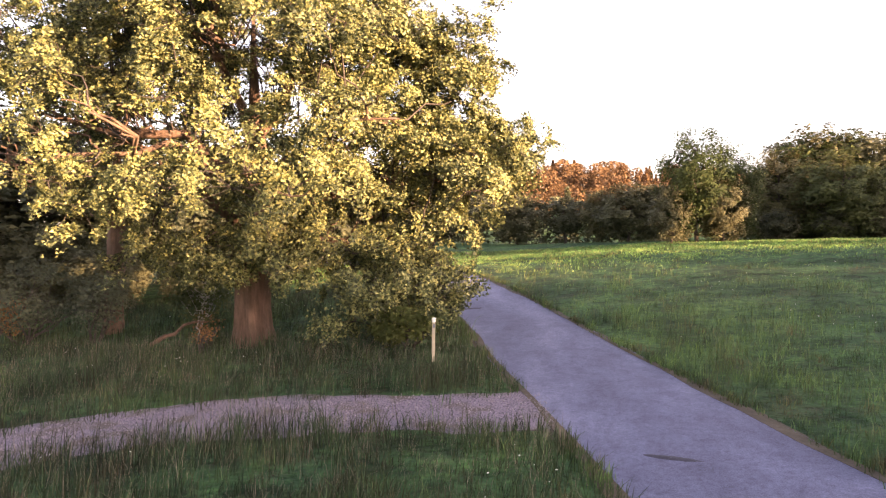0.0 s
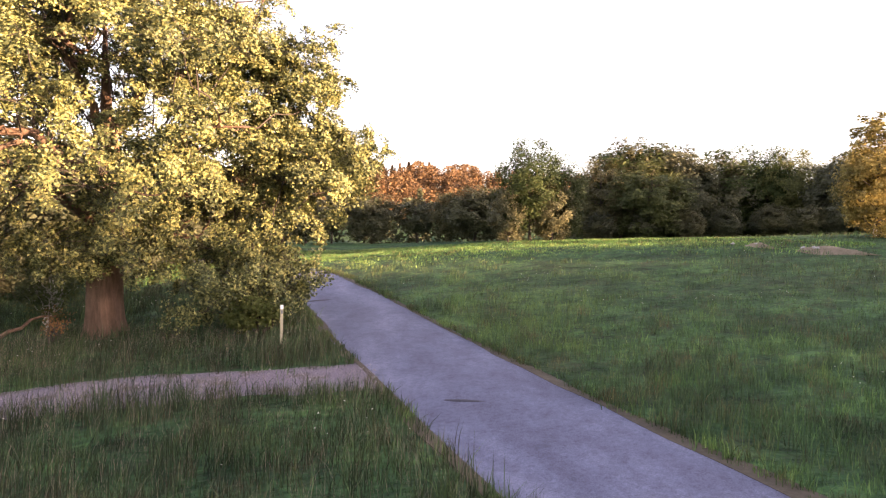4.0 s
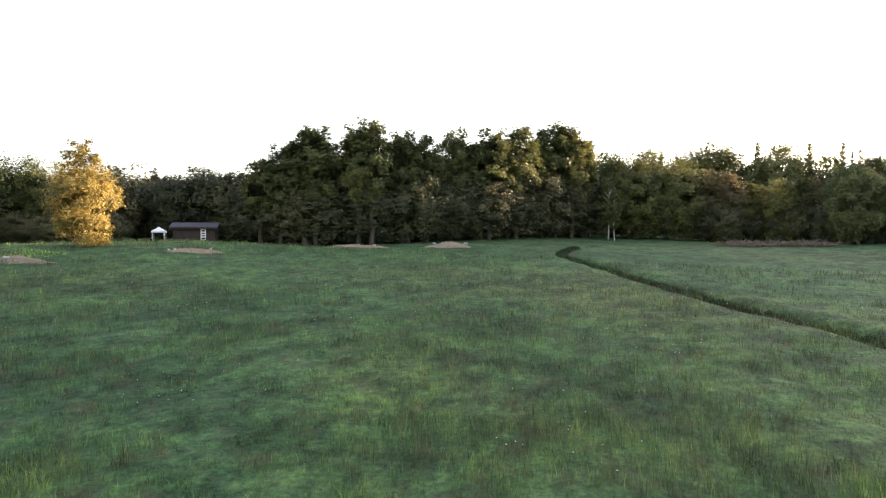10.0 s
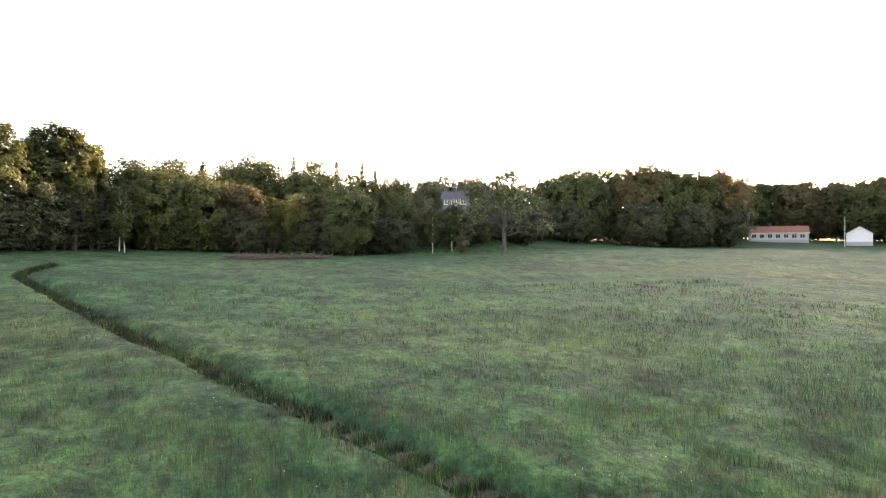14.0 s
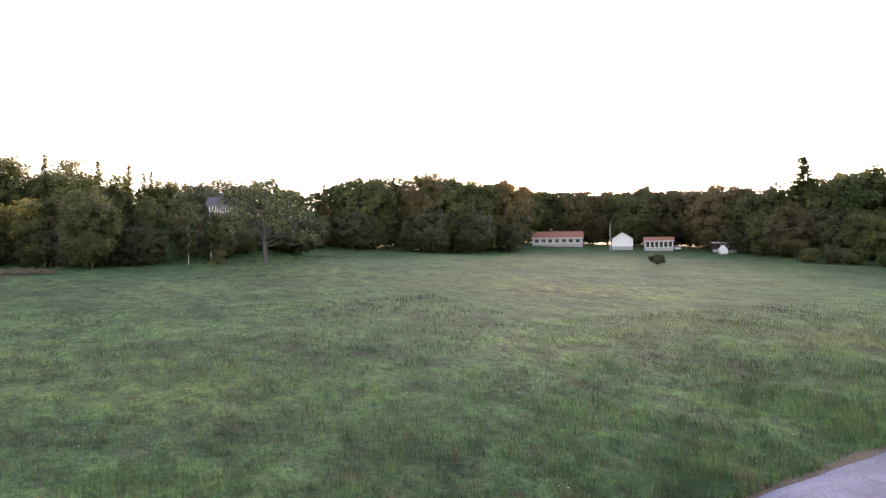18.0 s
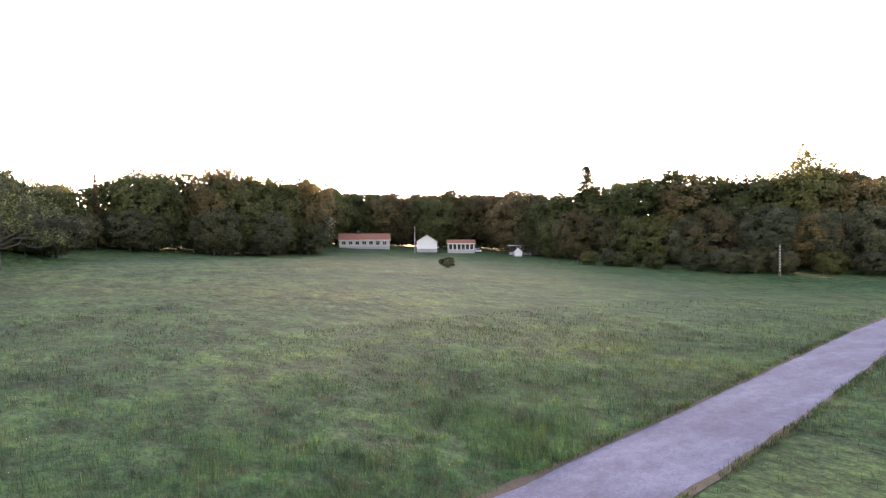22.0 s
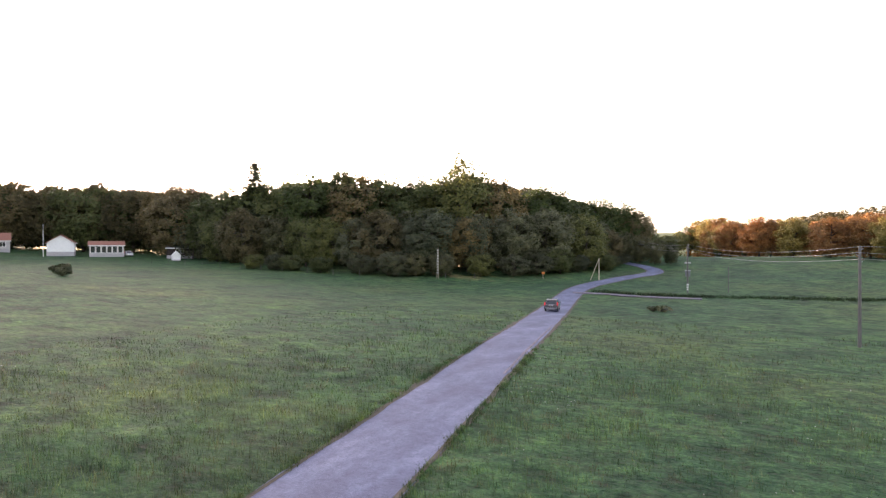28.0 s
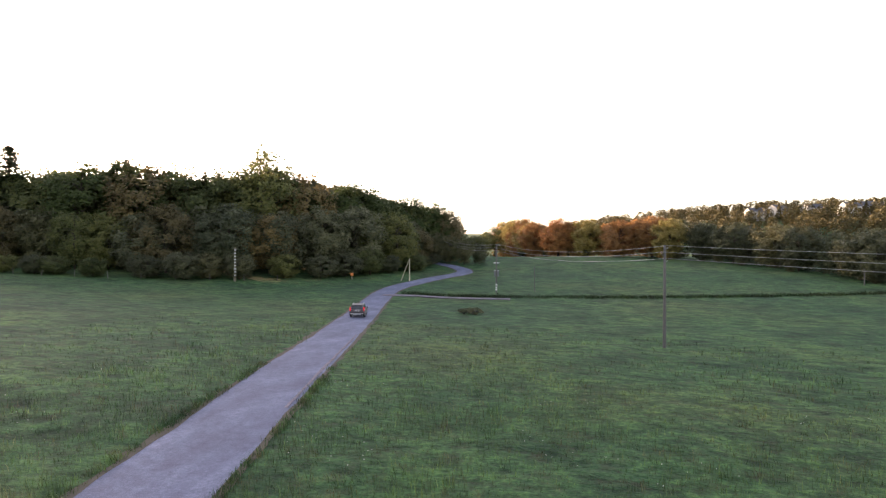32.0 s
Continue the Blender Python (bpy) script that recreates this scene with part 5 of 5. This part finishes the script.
def wagon(x, y, turn, paint, label, z=0.0, name="car"):
    """An estate car; its nose along local +y."""
    root = new(name)
    root.matrix_basis = pose(x, y, on(x, y, z), 0, 0, turn) @ Matrix.Diagonal((0.92, 0.92, 0.92, 1))
    side = [(-2.36, 0.42), (-2.30, 0.30), (2.25, 0.30), (2.36, 0.45), (2.32, 0.72), (1.30, 0.98), (-2.30, 1.02), (-2.38, 0.75)]
    part("body", prism(side, -0.93, 0.93, "x", 0.06), paint, root)
    top = [(-2.26, 0.98), (1.25, 0.96), (0.45, 1.50), (0.1, 1.56), (-1.75, 1.56), (-2.0, 1.50)]
    bm = bmesh.new()
    rows = []
    for sx in (-1, 1):
        rows.append([bm.verts.new((sx * (0.88 if zz < 1.2 else 0.68), yy, zz)) for yy, zz in top])
    bm.faces.new(rows[0])
    bm.faces.new(rows[1][::-1])
    for i in range(6):
        bm.faces.new((rows[0][i], rows[1][i], rows[1][(i + 1) % 6], rows[0][(i + 1) % 6]))
    bmesh.ops.bevel(bm, geom=bm.edges[:], offset=0.05, segments=2, affect="EDGES")
    part("cabin_shell", bm, paint, root)
    for sx in (-1, 1):
        for y0, y1 in ((-2.0, -1.05), (-0.98, -0.12), (-0.05, 0.72)):
            bm = bmesh.new()
            p = [(y0, 1.06), (y1, 1.06), (min(y1, 0.42), 1.44), (max(y0 + 0.06, y0), 1.44)]
            f = [bm.verts.new((sx * (0.885 - 0.20 * (zz - 1.0) / 0.55 + 0.012), yy, zz)) for yy, zz in p]
            k = [bm.verts.new((sx * (0.885 - 0.20 * (zz - 1.0) / 0.55 - 0.02), yy, zz)) for yy, zz in p]
            bm.faces.new(f)
            bm.faces.new(k[::-1])
            for i in range(4):
                bm.faces.new((f[i], f[(i + 1) % 4], k[(i + 1) % 4], k[i]))
            part("side_window", bm, M_GLASS, root)
        part("mirror", box(min(sx * 0.93, sx * 1.12), max(sx * 0.93, sx * 1.12), 0.72, 0.86, 0.98, 1.14, 0.03), paint, root)
        part("roof_rail", box(sx * 0.62 - 0.025, sx * 0.62 + 0.025, -1.7, 0.2, 1.58, 1.63, 0.01), M_SILVER, root)
        part("tail_lamp", box(min(sx * 0.78, sx * 0.9), max(sx * 0.78, sx * 0.9), -2.385, -2.22, 0.86, 1.30, 0.02), M_TAIL, root, "glowing red tail lamp")
        part("headlamp", box(min(sx * 0.55, sx * 0.88), max(sx * 0.55, sx * 0.88), 2.18, 2.36, 0.62, 0.78, 0.03), M_PLATE, root)
        for wy in (-1.42, 1.38):
            wheel(root, sx * 0.80, wy)
    bm = bmesh.new()
    p = [(-0.70, -2.30, 1.04), (0.70, -2.30, 1.04), (0.60, -2.055, 1.46), (-0.60, -2.055, 1.46)]
    f = [bm.verts.new(Vector(v) + Vector((0, -0.03, 0))) for v in p]
    k = [bm.verts.new(Vector(v) + Vector((0, 0.02, 0))) for v in p]
    bm.faces.new(f)
    bm.faces.new(k[::-1])
    for i in range(4):
        bm.faces.new((f[i], f[(i + 1) % 4], k[(i + 1) % 4], k[i]))
    part("rear_window", bm, M_GLASS, root)
    bm = bmesh.new()
    p = [(-0.78, 1.24, 1.0), (0.78, 1.24, 1.0), (0.62, 0.50, 1.47), (-0.62, 0.50, 1.47)]
    f = [bm.verts.new(Vector(v) + Vector((0, 0.03, 0.015))) for v in p]
    k = [bm.verts.new(Vector(v) + Vector((0, -0.03, -0.02))) for v in p]
    bm.faces.new(f)
    bm.faces.new(k[::-1])
    for i in range(4):
        bm.faces.new((f[i], f[(i + 1) % 4], k[(i + 1) % 4], k[i]))
    part("windscreen", bm, M_GLASS, root)
    bump_ = part("rear_bumper", box(-0.92, 0.92, -2.46, -2.30, 0.34, 0.60, 0.03), M_BLACK, root)
    part("bumper_strip", box(-0.80, 0.80, -2.475, -2.455, 0.50, 0.56, 0.005), M_SILVER, bump_, "bright strip")
    part("skid_plate", box(-0.5, 0.5, -2.47, -2.45, 0.36, 0.45, 0.005), M_SILVER, bump_)
    pl = part("number_plate", box(-0.27, 0.27, -2.405, -2.38, 0.82, 0.93), M_PLATE, root)
    part("plate_bar", box(-0.22, 0.22, -2.412, -2.404, 0.85, 0.90), M_BAR, pl)
    part("tailgate_strip", box(-0.45, 0.45, -2.40, -2.375, 0.97, 1.0, 0.004), M_SILVER, root)
    part("spoiler", box(-0.6, 0.6, -2.2, -1.95, 1.52, 1.56, 0.012), paint, root)
    return tagged(root, label, "car")


wagon(27.4, -135.7, 180 + 10.5, M_PAINTDARK, "dark estate car with glowing red tail lamps on the road", 0.085)
wagon(162.5, -186.4, 60, M_PAINTWHITE, "white car parked in the drive before the houses", 0.15)
wagon(164.0, -89.1, 100, M_PAINTWHITE, "pale car parked at the far edge of the meadow", 0.15)
wagon(168.8, -107.7, 130, M_PAINTWHITE, "white car parked under the trees", 0.2)

# ---- soil heaps, twigs, stones ----


def heap(x, y, w, d, h, material, label, name, turn=0.0, bits=0):
    root = new(name)
    root.matrix_basis = pose(x, y, on(x, y), 0, 0, turn)
    k, mrows = 26, 7
    a = np.linspace(0, 2 * np.pi, k, endpoint=False)
    V = []
    for i in range(mrows):
        u = i / (mrows - 1)
        r = (1 - u) * (1 + 0.18 * np.sin(3 * a + i) + rng.normal(0, 0.07, k))
        V.append(np.column_stack([r * np.cos(a) * w / 2, r * np.sin(a) * d / 2, -0.25 + (h + 0.25) * np.sin(u * np.pi / 2) + rng.normal(0, 0.12 * h, k)]))
    i = np.arange(mrows - 1)[:, None] * k + np.arange(k)[None]
    j = np.arange(mrows - 1)[:, None] * k + (np.arange(k) + 1)[None] % k
    part("mound", smooth(mesh_np("mound", np.concatenate(V), None, np.stack([i, j, j + k, i + k], -1).reshape(-1, 4))), material, root)
    for _ in range(bits):
        px, py = rng.normal(0, 0.22) * w, rng.normal(0, 0.22) * d
        bm = bmesh.new()
        bmesh.ops.create_icosphere(bm, subdivisions=1, radius=rng.uniform(0.06, 0.15), matrix=Matrix.Translation((px, py, h * 0.75)) @ Matrix.Diagonal((1.3, 1, 0.7, 1)))
        for v in bm.verts:
            v.co += Vector(rng.normal(0, 0.03, 3))
        part("stone", bm, M_STONE, root)
    return tagged(root, label, "heap")


heap(30.3, 36.2, 3.0, 1.0, 0.26, M_SAND, "low bare sandy bank in the meadow", "soil_bank", -70, 2)
heap(31.6, 31.8, 5.4, 1.0, 0.28, M_SAND, "long low bare sandy bank in the meadow", "soil_bank", -72, 4)
heap(43.8, 28.1, 5.6, 1.1, 0.28, M_SAND, "long low bare sandy bank in the meadow", "soil_bank", -36, 3)
heap(63.0, 24.6, 8.5, 1.3, 0.24, M_SAND, "low bare sandy bank at the edge of the wood", "soil_bank", -52, 3)
heap(68.2, 15.7, 5.8, 2.2, 0.5, M_SAND, "heap of bare soil and stones at the edge of the wood", "soil_heap", 120, 9)


def patch(x, y, w, d, turn, label):
    """A worn hollow mended with tar, a thin lens on the asphalt."""
    k = 22
    a = np.linspace(0, 2 * np.pi, k, endpoint=False)
    r = 1 + 0.2 * np.sin(2 * a + 1) + rng.normal(0, 0.12, k)
    c, s = math.cos(radians(turn)), math.sin(radians(turn))
    V = []
    for share, up in ((1.0, -0.006), (0.8, 0.008), (0.02, 0.010)):
        u, v = share * r * np.cos(a) * w / 2, share * r * np.sin(a) * d / 2
        px, py = x + u * c - v * s, y + u * s + v * c
        off = away(px, py, ROAD)
        V.append(np.column_stack([px, py, land(px, py) - 0.004 + 0.04 * (1 - (off / 2.12) ** 2) + up]))
    i = np.arange(2)[:, None] * k + np.arange(k)[None]
    j = np.arange(2)[:, None] * k + (np.arange(k) + 1)[None] % k
    o = part("road_patch", smooth(mesh_np("road_patch", np.concatenate(V), None, np.stack([i, j, j + k, i + k], -1).reshape(-1, 4))), M_PATCH)
    return tagged(o, label, "road patch", "patches on the road")


patch(4.0, 11.7, 0.95, 0.24, -32, "small dark tar patch in the asphalt road")
patch(1.1, 30.8, 1.3, 0.5, -10, "faded dark mend in the asphalt road")


def brush_pile(x, y, w, label):
    root = new("brush_pile")
    root.location = (x, y, on(x, y))
    t = Tubes()
    for _ in range(150):
        c = rng.normal(0, 1, 3) * [w * 0.22, w * 0.22, 0.16] + [0, 0, 0.3]
        d = rng.normal(0, 1, 3) * [1, 1, 0.22]
        d *= rng.uniform(0.5, 1.4) / np.linalg.norm(d)
        t.add(bent(c - d, c + d, 4), np.linspace(0.05, 0.015, 4), 4)
    part("brushwood", t.mesh("brushwood"), M_TWIG, root)
    return tagged(root, label, "brush pile")


brush_pile(93.6, -12.5, 6, "long heap of cut grey twigs in the meadow")
brush_pile(94.8, -16.4, 7, "long heap of cut grey twigs in the meadow")
brush_pile(97.1, -21.2, 5, "low heap of cut grey twigs in the meadow")

log = part("fallen_branch", Tubes().add(bent((-11.2, 25.6, on(-11.2, 25.6, 0.1)), (-9.3, 26.5, on(-9.3, 26.5, 0.75)), 6, 0.25, 0.05), np.linspace(0.09, 0.03, 6), 8).mesh("fallen_branch"), M_OAKBARK)
tagged(log, "crooked fallen branch in the grass under the oak", "branch")

bm_stones, bm_tris, nst = [], [], 0
ico = np.array([(0, 0, 1), (0.9, 0, 0.1), (0, 0.9, 0), (-0.9, 0, 0.1), (0, -0.9, 0), (0, 0, -0.7)])
tri = np.array([(0, 1, 2), (0, 2, 3), (0, 3, 4), (0, 4, 1), (5, 2, 1), (5, 3, 2), (5, 4, 3), (5, 1, 4)])
for _ in range(4200):
    p = TRACK[int(rng.integers(len(TRACK) - 20))]
    x, y = p + rng.uniform(-1.3, 1.3, 2)
    if x > 2.4:
        continue
    s = rng.uniform(0.008, 0.024) * (1.8 if rng.uniform() > 0.95 else 1)
    bm_stones.append(ico * s * rng.uniform(0.6, 1.3, 3) * rng.uniform(0.85, 1.15, (6, 1)) + [x, y, on(x, y, 0.012)])
    bm_tris.append(tri + nst)
    nst += 6
tagged(part("gravel_stones", mesh_np("gravel_stones", np.concatenate(bm_stones), np.concatenate(bm_tris)), M_PEBBLE), "loose pale stones scattered on the gravel track", "stones", kind="stuff")

# ---- grass ----
WALKED = np.array([(0, 0), (1, -8), (3, -17), (2.8, -26), (2, -36), (3, -44), (5, -55), (6, -60)])


def blades(name, x, y, z, h, per, spread, width, label, material=M_BLADE):
    k = len(x) * per
    bx_, by_ = np.repeat(x, per) + rng.normal(0, 1, k) * np.repeat(spread, per), np.repeat(y, per) + rng.normal(0, 1, k) * np.repeat(spread, per)
    bz = np.repeat(z, per) - 0.03
    hh = np.repeat(h, per) * rng.uniform(0.55, 1.25, k)
    a = rng.uniform(0, 2 * np.pi, k)
    lean = rng.normal(0.2, 0.38, k) * hh
    la = rng.normal(0.6, 1.3, k)
    w = np.repeat(width, per) * rng.uniform(0.7, 1.3, k)
    base = np.column_stack([bx_, by_, bz])
    side = np.column_stack([np.cos(a), np.sin(a), 0 * a]) * w[:, None] / 2
    bend = np.column_stack([np.cos(la) * lean, np.sin(la) * lean, 0 * a])
    up = np.column_stack([0 * a, 0 * a, hh])
    v = np.stack([base - side, base + side, base + bend * 0.35 + up * 0.6 + side * 0.8, base + bend * 0.35 + up * 0.6 - side * 0.8, base + bend + up], 1).reshape(-1, 3)
    i = np.arange(k)[:, None] * 5
    me = mesh_np(name, v, i + [3, 2, 4], i + [0, 1, 2, 3])
    return tagged(part(name, me, material), label, "grass", kind="stuff")


def sow(count, x0, x1, y0, y1, keep, seed_h, per, label, name, width=0.015, spread=0.11, material=M_BLADE, west=None):
    x, y = rng.uniform(x0, x1, count), rng.uniform(y0, y1, count)
    d = away(x, y, WALKED)
    sel = rng.uniform(0, 1, count) < keep(d)
    x, y, d = x[sel], y[sel], d[sel]
    r, t, g = away(x, y, ROAD), away(x, y, TRACK), away(x, y, DITCH)
    ok = (r > 2.14 + np.abs(rng.normal(0, 0.16, len(x)))) & (t > 1.4 + rng.normal(0, 0.32, len(x))) & (g > 0.5)
    if west is not None:
        bank = np.interp(y, ROAD[::-1, 1], ROAD[::-1, 0])
        ok &= (x < bank) == west
    x, y, d, r, g = x[ok], y[ok], d[ok], r[ok], g[ok]
    patchy = 0.5 + 0.5 * np.sin(0.31 * x + 1.7 * np.sin(0.23 * y)) * np.cos(0.27 * y + 0.9 * np.sin(0.4 * x))
    tuss = np.sin(2.1 * x + 1.5 * np.sin(1.7 * y)) * np.cos(2.4 * y + 1.3 * np.sin(1.9 * x)) + 0.5 * np.sin(0.9 * x + 2 * np.sin(0.8 * y))
    h = seed_h * (0.65 + 0.55 * patchy) * (1 + 0.42 * tuss) * (1 + 0.25 * np.exp(-(((r - 3.6) / 1.1) ** 2)))
    grow_ = np.clip(d / 24, 1, 2.6)
    blades(name, x, y, land(x, y), h, per, spread * grow_, width * grow_, label, material)


sow(40000, -30, 8, -3, 42, lambda d: np.clip(2.2 * np.exp(-(d - 8) / 16), 0, 1), 0.50, 6, "tall grass with pale seed heads, oak shade put into its colour", "tall_grass", material=M_TALLBLADE, west=True)
sow(210000, 4, 62, -60, 46, lambda d: np.where(d < 9, 0.12, np.clip(1.15 * np.exp(-(d - 13) / 12), 0.05, 1)), 0.29, 4, "dense green meadow grass in uneven tufts", "meadow_grass", west=False)
sow(60000, 10, 45, -130, -60, lambda d: np.where(d < 10, 0.12, np.clip(1.2 * np.exp(-(d - 18) / 13), 0.05, 1)), 0.27, 3, "dense green meadow grass in uneven tufts", "meadow_grass", west=False)
sow(85000, -40, 25, -130, -52, lambda d: np.where(d < 10, 0.12, np.clip(1.2 * np.exp(-(d - 18) / 13), 0.05, 1)), 0.31, 3, "olive meadow grass with dry seed heads west of the road", "meadow_grass", material=M_OLIVEBLADE, west=True)
sow(42000, -12, 36, 32, 84, lambda d: np.clip((d - 41) / 19, 0, 1) ** 1.4, 0.15, 6, "grass at the top of the field, low sun put into its colour", "meadow_grass", 0.024, 0.16, M_SUNLITBLADE)
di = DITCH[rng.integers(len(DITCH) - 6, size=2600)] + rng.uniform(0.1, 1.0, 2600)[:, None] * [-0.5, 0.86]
blades("ditch_grass", di[:, 0], di[:, 1], land(di[:, 0], di[:, 1]) - 0.12, np.full(2600, 0.34), 5, np.full(2600, 0.12), np.full(2600, 0.03), "rank grass along the ditch edge, bank shade in its dark colour", M_DITCHBLADE)

sow(9500, -22, 4, 2, 26, lambda d: 0.9 + 0 * d, 0.62, 2, "thin dry seed heads standing over the grass", "seed_heads", 0.0045, 0.10, M_SEED, True)
# rough tufts along the road's edges
ei = rng.integers(len(ROAD) - 1, size=15000)
ed = np.gradient(ROAD, axis=0)
ed /= np.linalg.norm(ed, axis=1, keepdims=True)
es = rng.choice([-1, 1], 15000)
eo = (2.05 + np.abs(rng.normal(0, 0.20, 15000))) * es
ep = ROAD[ei] + ed[ei] * rng.uniform(-0.5, 0.5, 15000)[:, None] + np.stack([ed[ei, 1], -ed[ei, 0]], -1) * eo[:, None]
ek = (away(ep[:, 0], ep[:, 1], TRACK) > 1.5) & (ep[:, 1] < 60) & (ep[:, 1] > -100) & (np.sin(1.3 * ep[:, 1]) + np.sin(0.47 * ep[:, 1] + es) > -0.9 + rng.normal(0, 0.5, 15000))
ep = ep[ek]
eg = np.clip(away(ep[:, 0], ep[:, 1], WALKED) / 24, 1, 2.6)
blades("verge_grass", ep[:, 0], ep[:, 1], land(ep[:, 0], ep[:, 1]), rng.uniform(0.10, 0.34, len(ep)), 6, 0.07 * eg, 0.016 * eg, "ragged dry grass tufts along the edges of the road", M_OLIVEBLADE)

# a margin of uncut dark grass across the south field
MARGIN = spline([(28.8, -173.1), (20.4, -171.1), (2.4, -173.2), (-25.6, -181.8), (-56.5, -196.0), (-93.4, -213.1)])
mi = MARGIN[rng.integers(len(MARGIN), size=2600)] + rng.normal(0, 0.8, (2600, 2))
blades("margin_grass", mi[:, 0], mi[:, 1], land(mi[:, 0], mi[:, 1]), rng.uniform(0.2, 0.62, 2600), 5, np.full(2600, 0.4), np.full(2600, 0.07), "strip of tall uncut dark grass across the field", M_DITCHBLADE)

# small white flower heads in the meadow
fx, fy = rng.uniform(-25, 45, 9000), rng.uniform(-95, 35, 9000)
keepf = (np.sin(0.5 * fx + 2 * np.sin(0.3 * fy)) + np.cos(0.6 * fy) > 0.9) & (away(fx, fy, ROAD) > 2.8) & (away(fx, fy, TRACK) > 1.6) & (away(fx, fy, DITCH) > 0.8)
fx, fy = fx[keepf], fy[keepf]
fz = land(fx, fy) + rng.uniform(0.25, 0.6, len(fx))
fs = rng.uniform(0.012, 0.028, len(fx))[:, None, None]
fv = (ico[None] * [1, 1, 0.6] * fs + np.column_stack([fx, fy, fz])[:, None]).reshape(-1, 3)
ft = (tri[None] + np.arange(len(fx))[:, None, None] * 6).reshape(-1, 3)
tagged(part("meadow_flowers", mesh_np("meadow_flowers", fv, ft), M_BLOOM), "tiny white flower heads among the grass", "flowers", kind="stuff")

# ---- far woods ----


def far_woods(name, spots, k, label, material):
    cs, sz = [], []
    for x, y, h, pointed in spots:
        u = rng.uniform(0, 1, k)
        r = (1.02 - u) * h * 0.20 if pointed else np.sqrt(np.clip(1 - (2 * u - 1.0) ** 2, 0.05, 1)) * h * 0.36
        a = rng.uniform(0, 2 * np.pi, k)
        rr = r * rng.uniform(0.5, 1.05, k)
        cs.append(np.column_stack([x + rr * np.cos(a), y + rr * np.sin(a), on(x, y) + h * (0.12 + 0.88 * u)]))
        sz.append(np.full(k, h * 0.085 * math.sqrt(290 / k)))
    return tagged(part(name, leaves(name, np.concatenate(cs), np.concatenate(sz), 0.6, None, True), material), label, "woods", kind="stuff")


def interior(name, leaf, label):
    cs, sz = [], []
    for x, y, h, pointed, kind in INTERIOR:
        if kind is not leaf:
            continue
        k = 460
        u = rng.uniform(0, 1, k)
        r = (1.02 - u) * h * 0.2 if pointed else np.where(u < 0.4, 0.85, np.sqrt(np.clip(1 - (2 * u - 1.0) ** 2, 0.1, 1))) * h * 0.36
        a = rng.uniform(0, 2 * np.pi, k)
        rr = r * rng.uniform(0.4, 1.05, k)
        cs.append(np.column_stack([x + rr * np.cos(a), y + rr * np.sin(a), on(x, y) + h * (0.04 + 0.95 * u)]))
        sz.append(np.full(k, h * 0.068))
    return tagged(part(name, leaves(name, np.concatenate(cs), np.concatenate(sz), 0.6, None, True), leaf), label, "woods", kind="stuff")


interior("wood_interior", M_LEAF, "dense shaded crowns deep in the woods")
interior("wood_interior", M_DARKLEAF, "dense dark crowns deep in the woods")
interior("wood_interior", M_RUST, "crowns deep in the row of trees, evening red in their colour")


def scatter(n, x0, x1, y0, y1, h0, h1, firs):
    return [(rng.uniform(x0, x1), rng.uniform(y0, y1), rng.uniform(h0, h1), rng.uniform() < firs) for _ in range(n)]


# pine needles reddened, so the colour itself holds the evening light
M_FARFIR = foliage("sunset_pine_woods", (0.120, 0.072, 0.040), (0.185, 0.105, 0.054), (0.250, 0.155, 0.076), 0.2, 0.15, 1.0)
M_HILLWOOD = foliage("hillside_leaves", (0.045, 0.045, 0.024), (0.072, 0.066, 0.032), (0.105, 0.090, 0.044), 0.2, 0.15, 1.0)
far_woods("pine_woods", scatter(620, -60, 170, 215, 320, 8, 13, 0.6), 520, "far wooded hill of pines coloured with ruddy evening light", M_FARFIR)
far_woods("north_woods", scatter(110, -120, 210, 125, 215, 8, 12, 0.4), 290, "far dark mixed woods north of the meadow", M_DARKLEAF)
far_woods("hillside_woods", scatter(1000, -360, 10, -600, -400, 7, 12, 0.12), 290, "far wooded hillside with scattered villas", M_HILLWOOD)
# the next two woods are out of view, added to shade the far trees
far_woods("south_east_woods", scatter(170, 70, 200, -470, -335, 12, 16, 0.3), 290, "unseen woods added behind the wooded hill to cast shade", M_DARKLEAF)
far_woods("south_ridge_woods", scatter(46, 88, 122, -362, -322, 16, 20, 0.3), 290, "unseen woods added on the hidden ridge to cast shade", M_DARKLEAF)
far_woods("east_woods", scatter(240, 215, 420, -300, 60, 9, 14, 0.5), 290, "far dark woods behind the houses", M_DARKLEAF)
far_woods("west_woods", scatter(200, -330, -130, -420, 120, 9, 13, 0.4), 290, "far dark woods west of the fields", M_DARKLEAF)
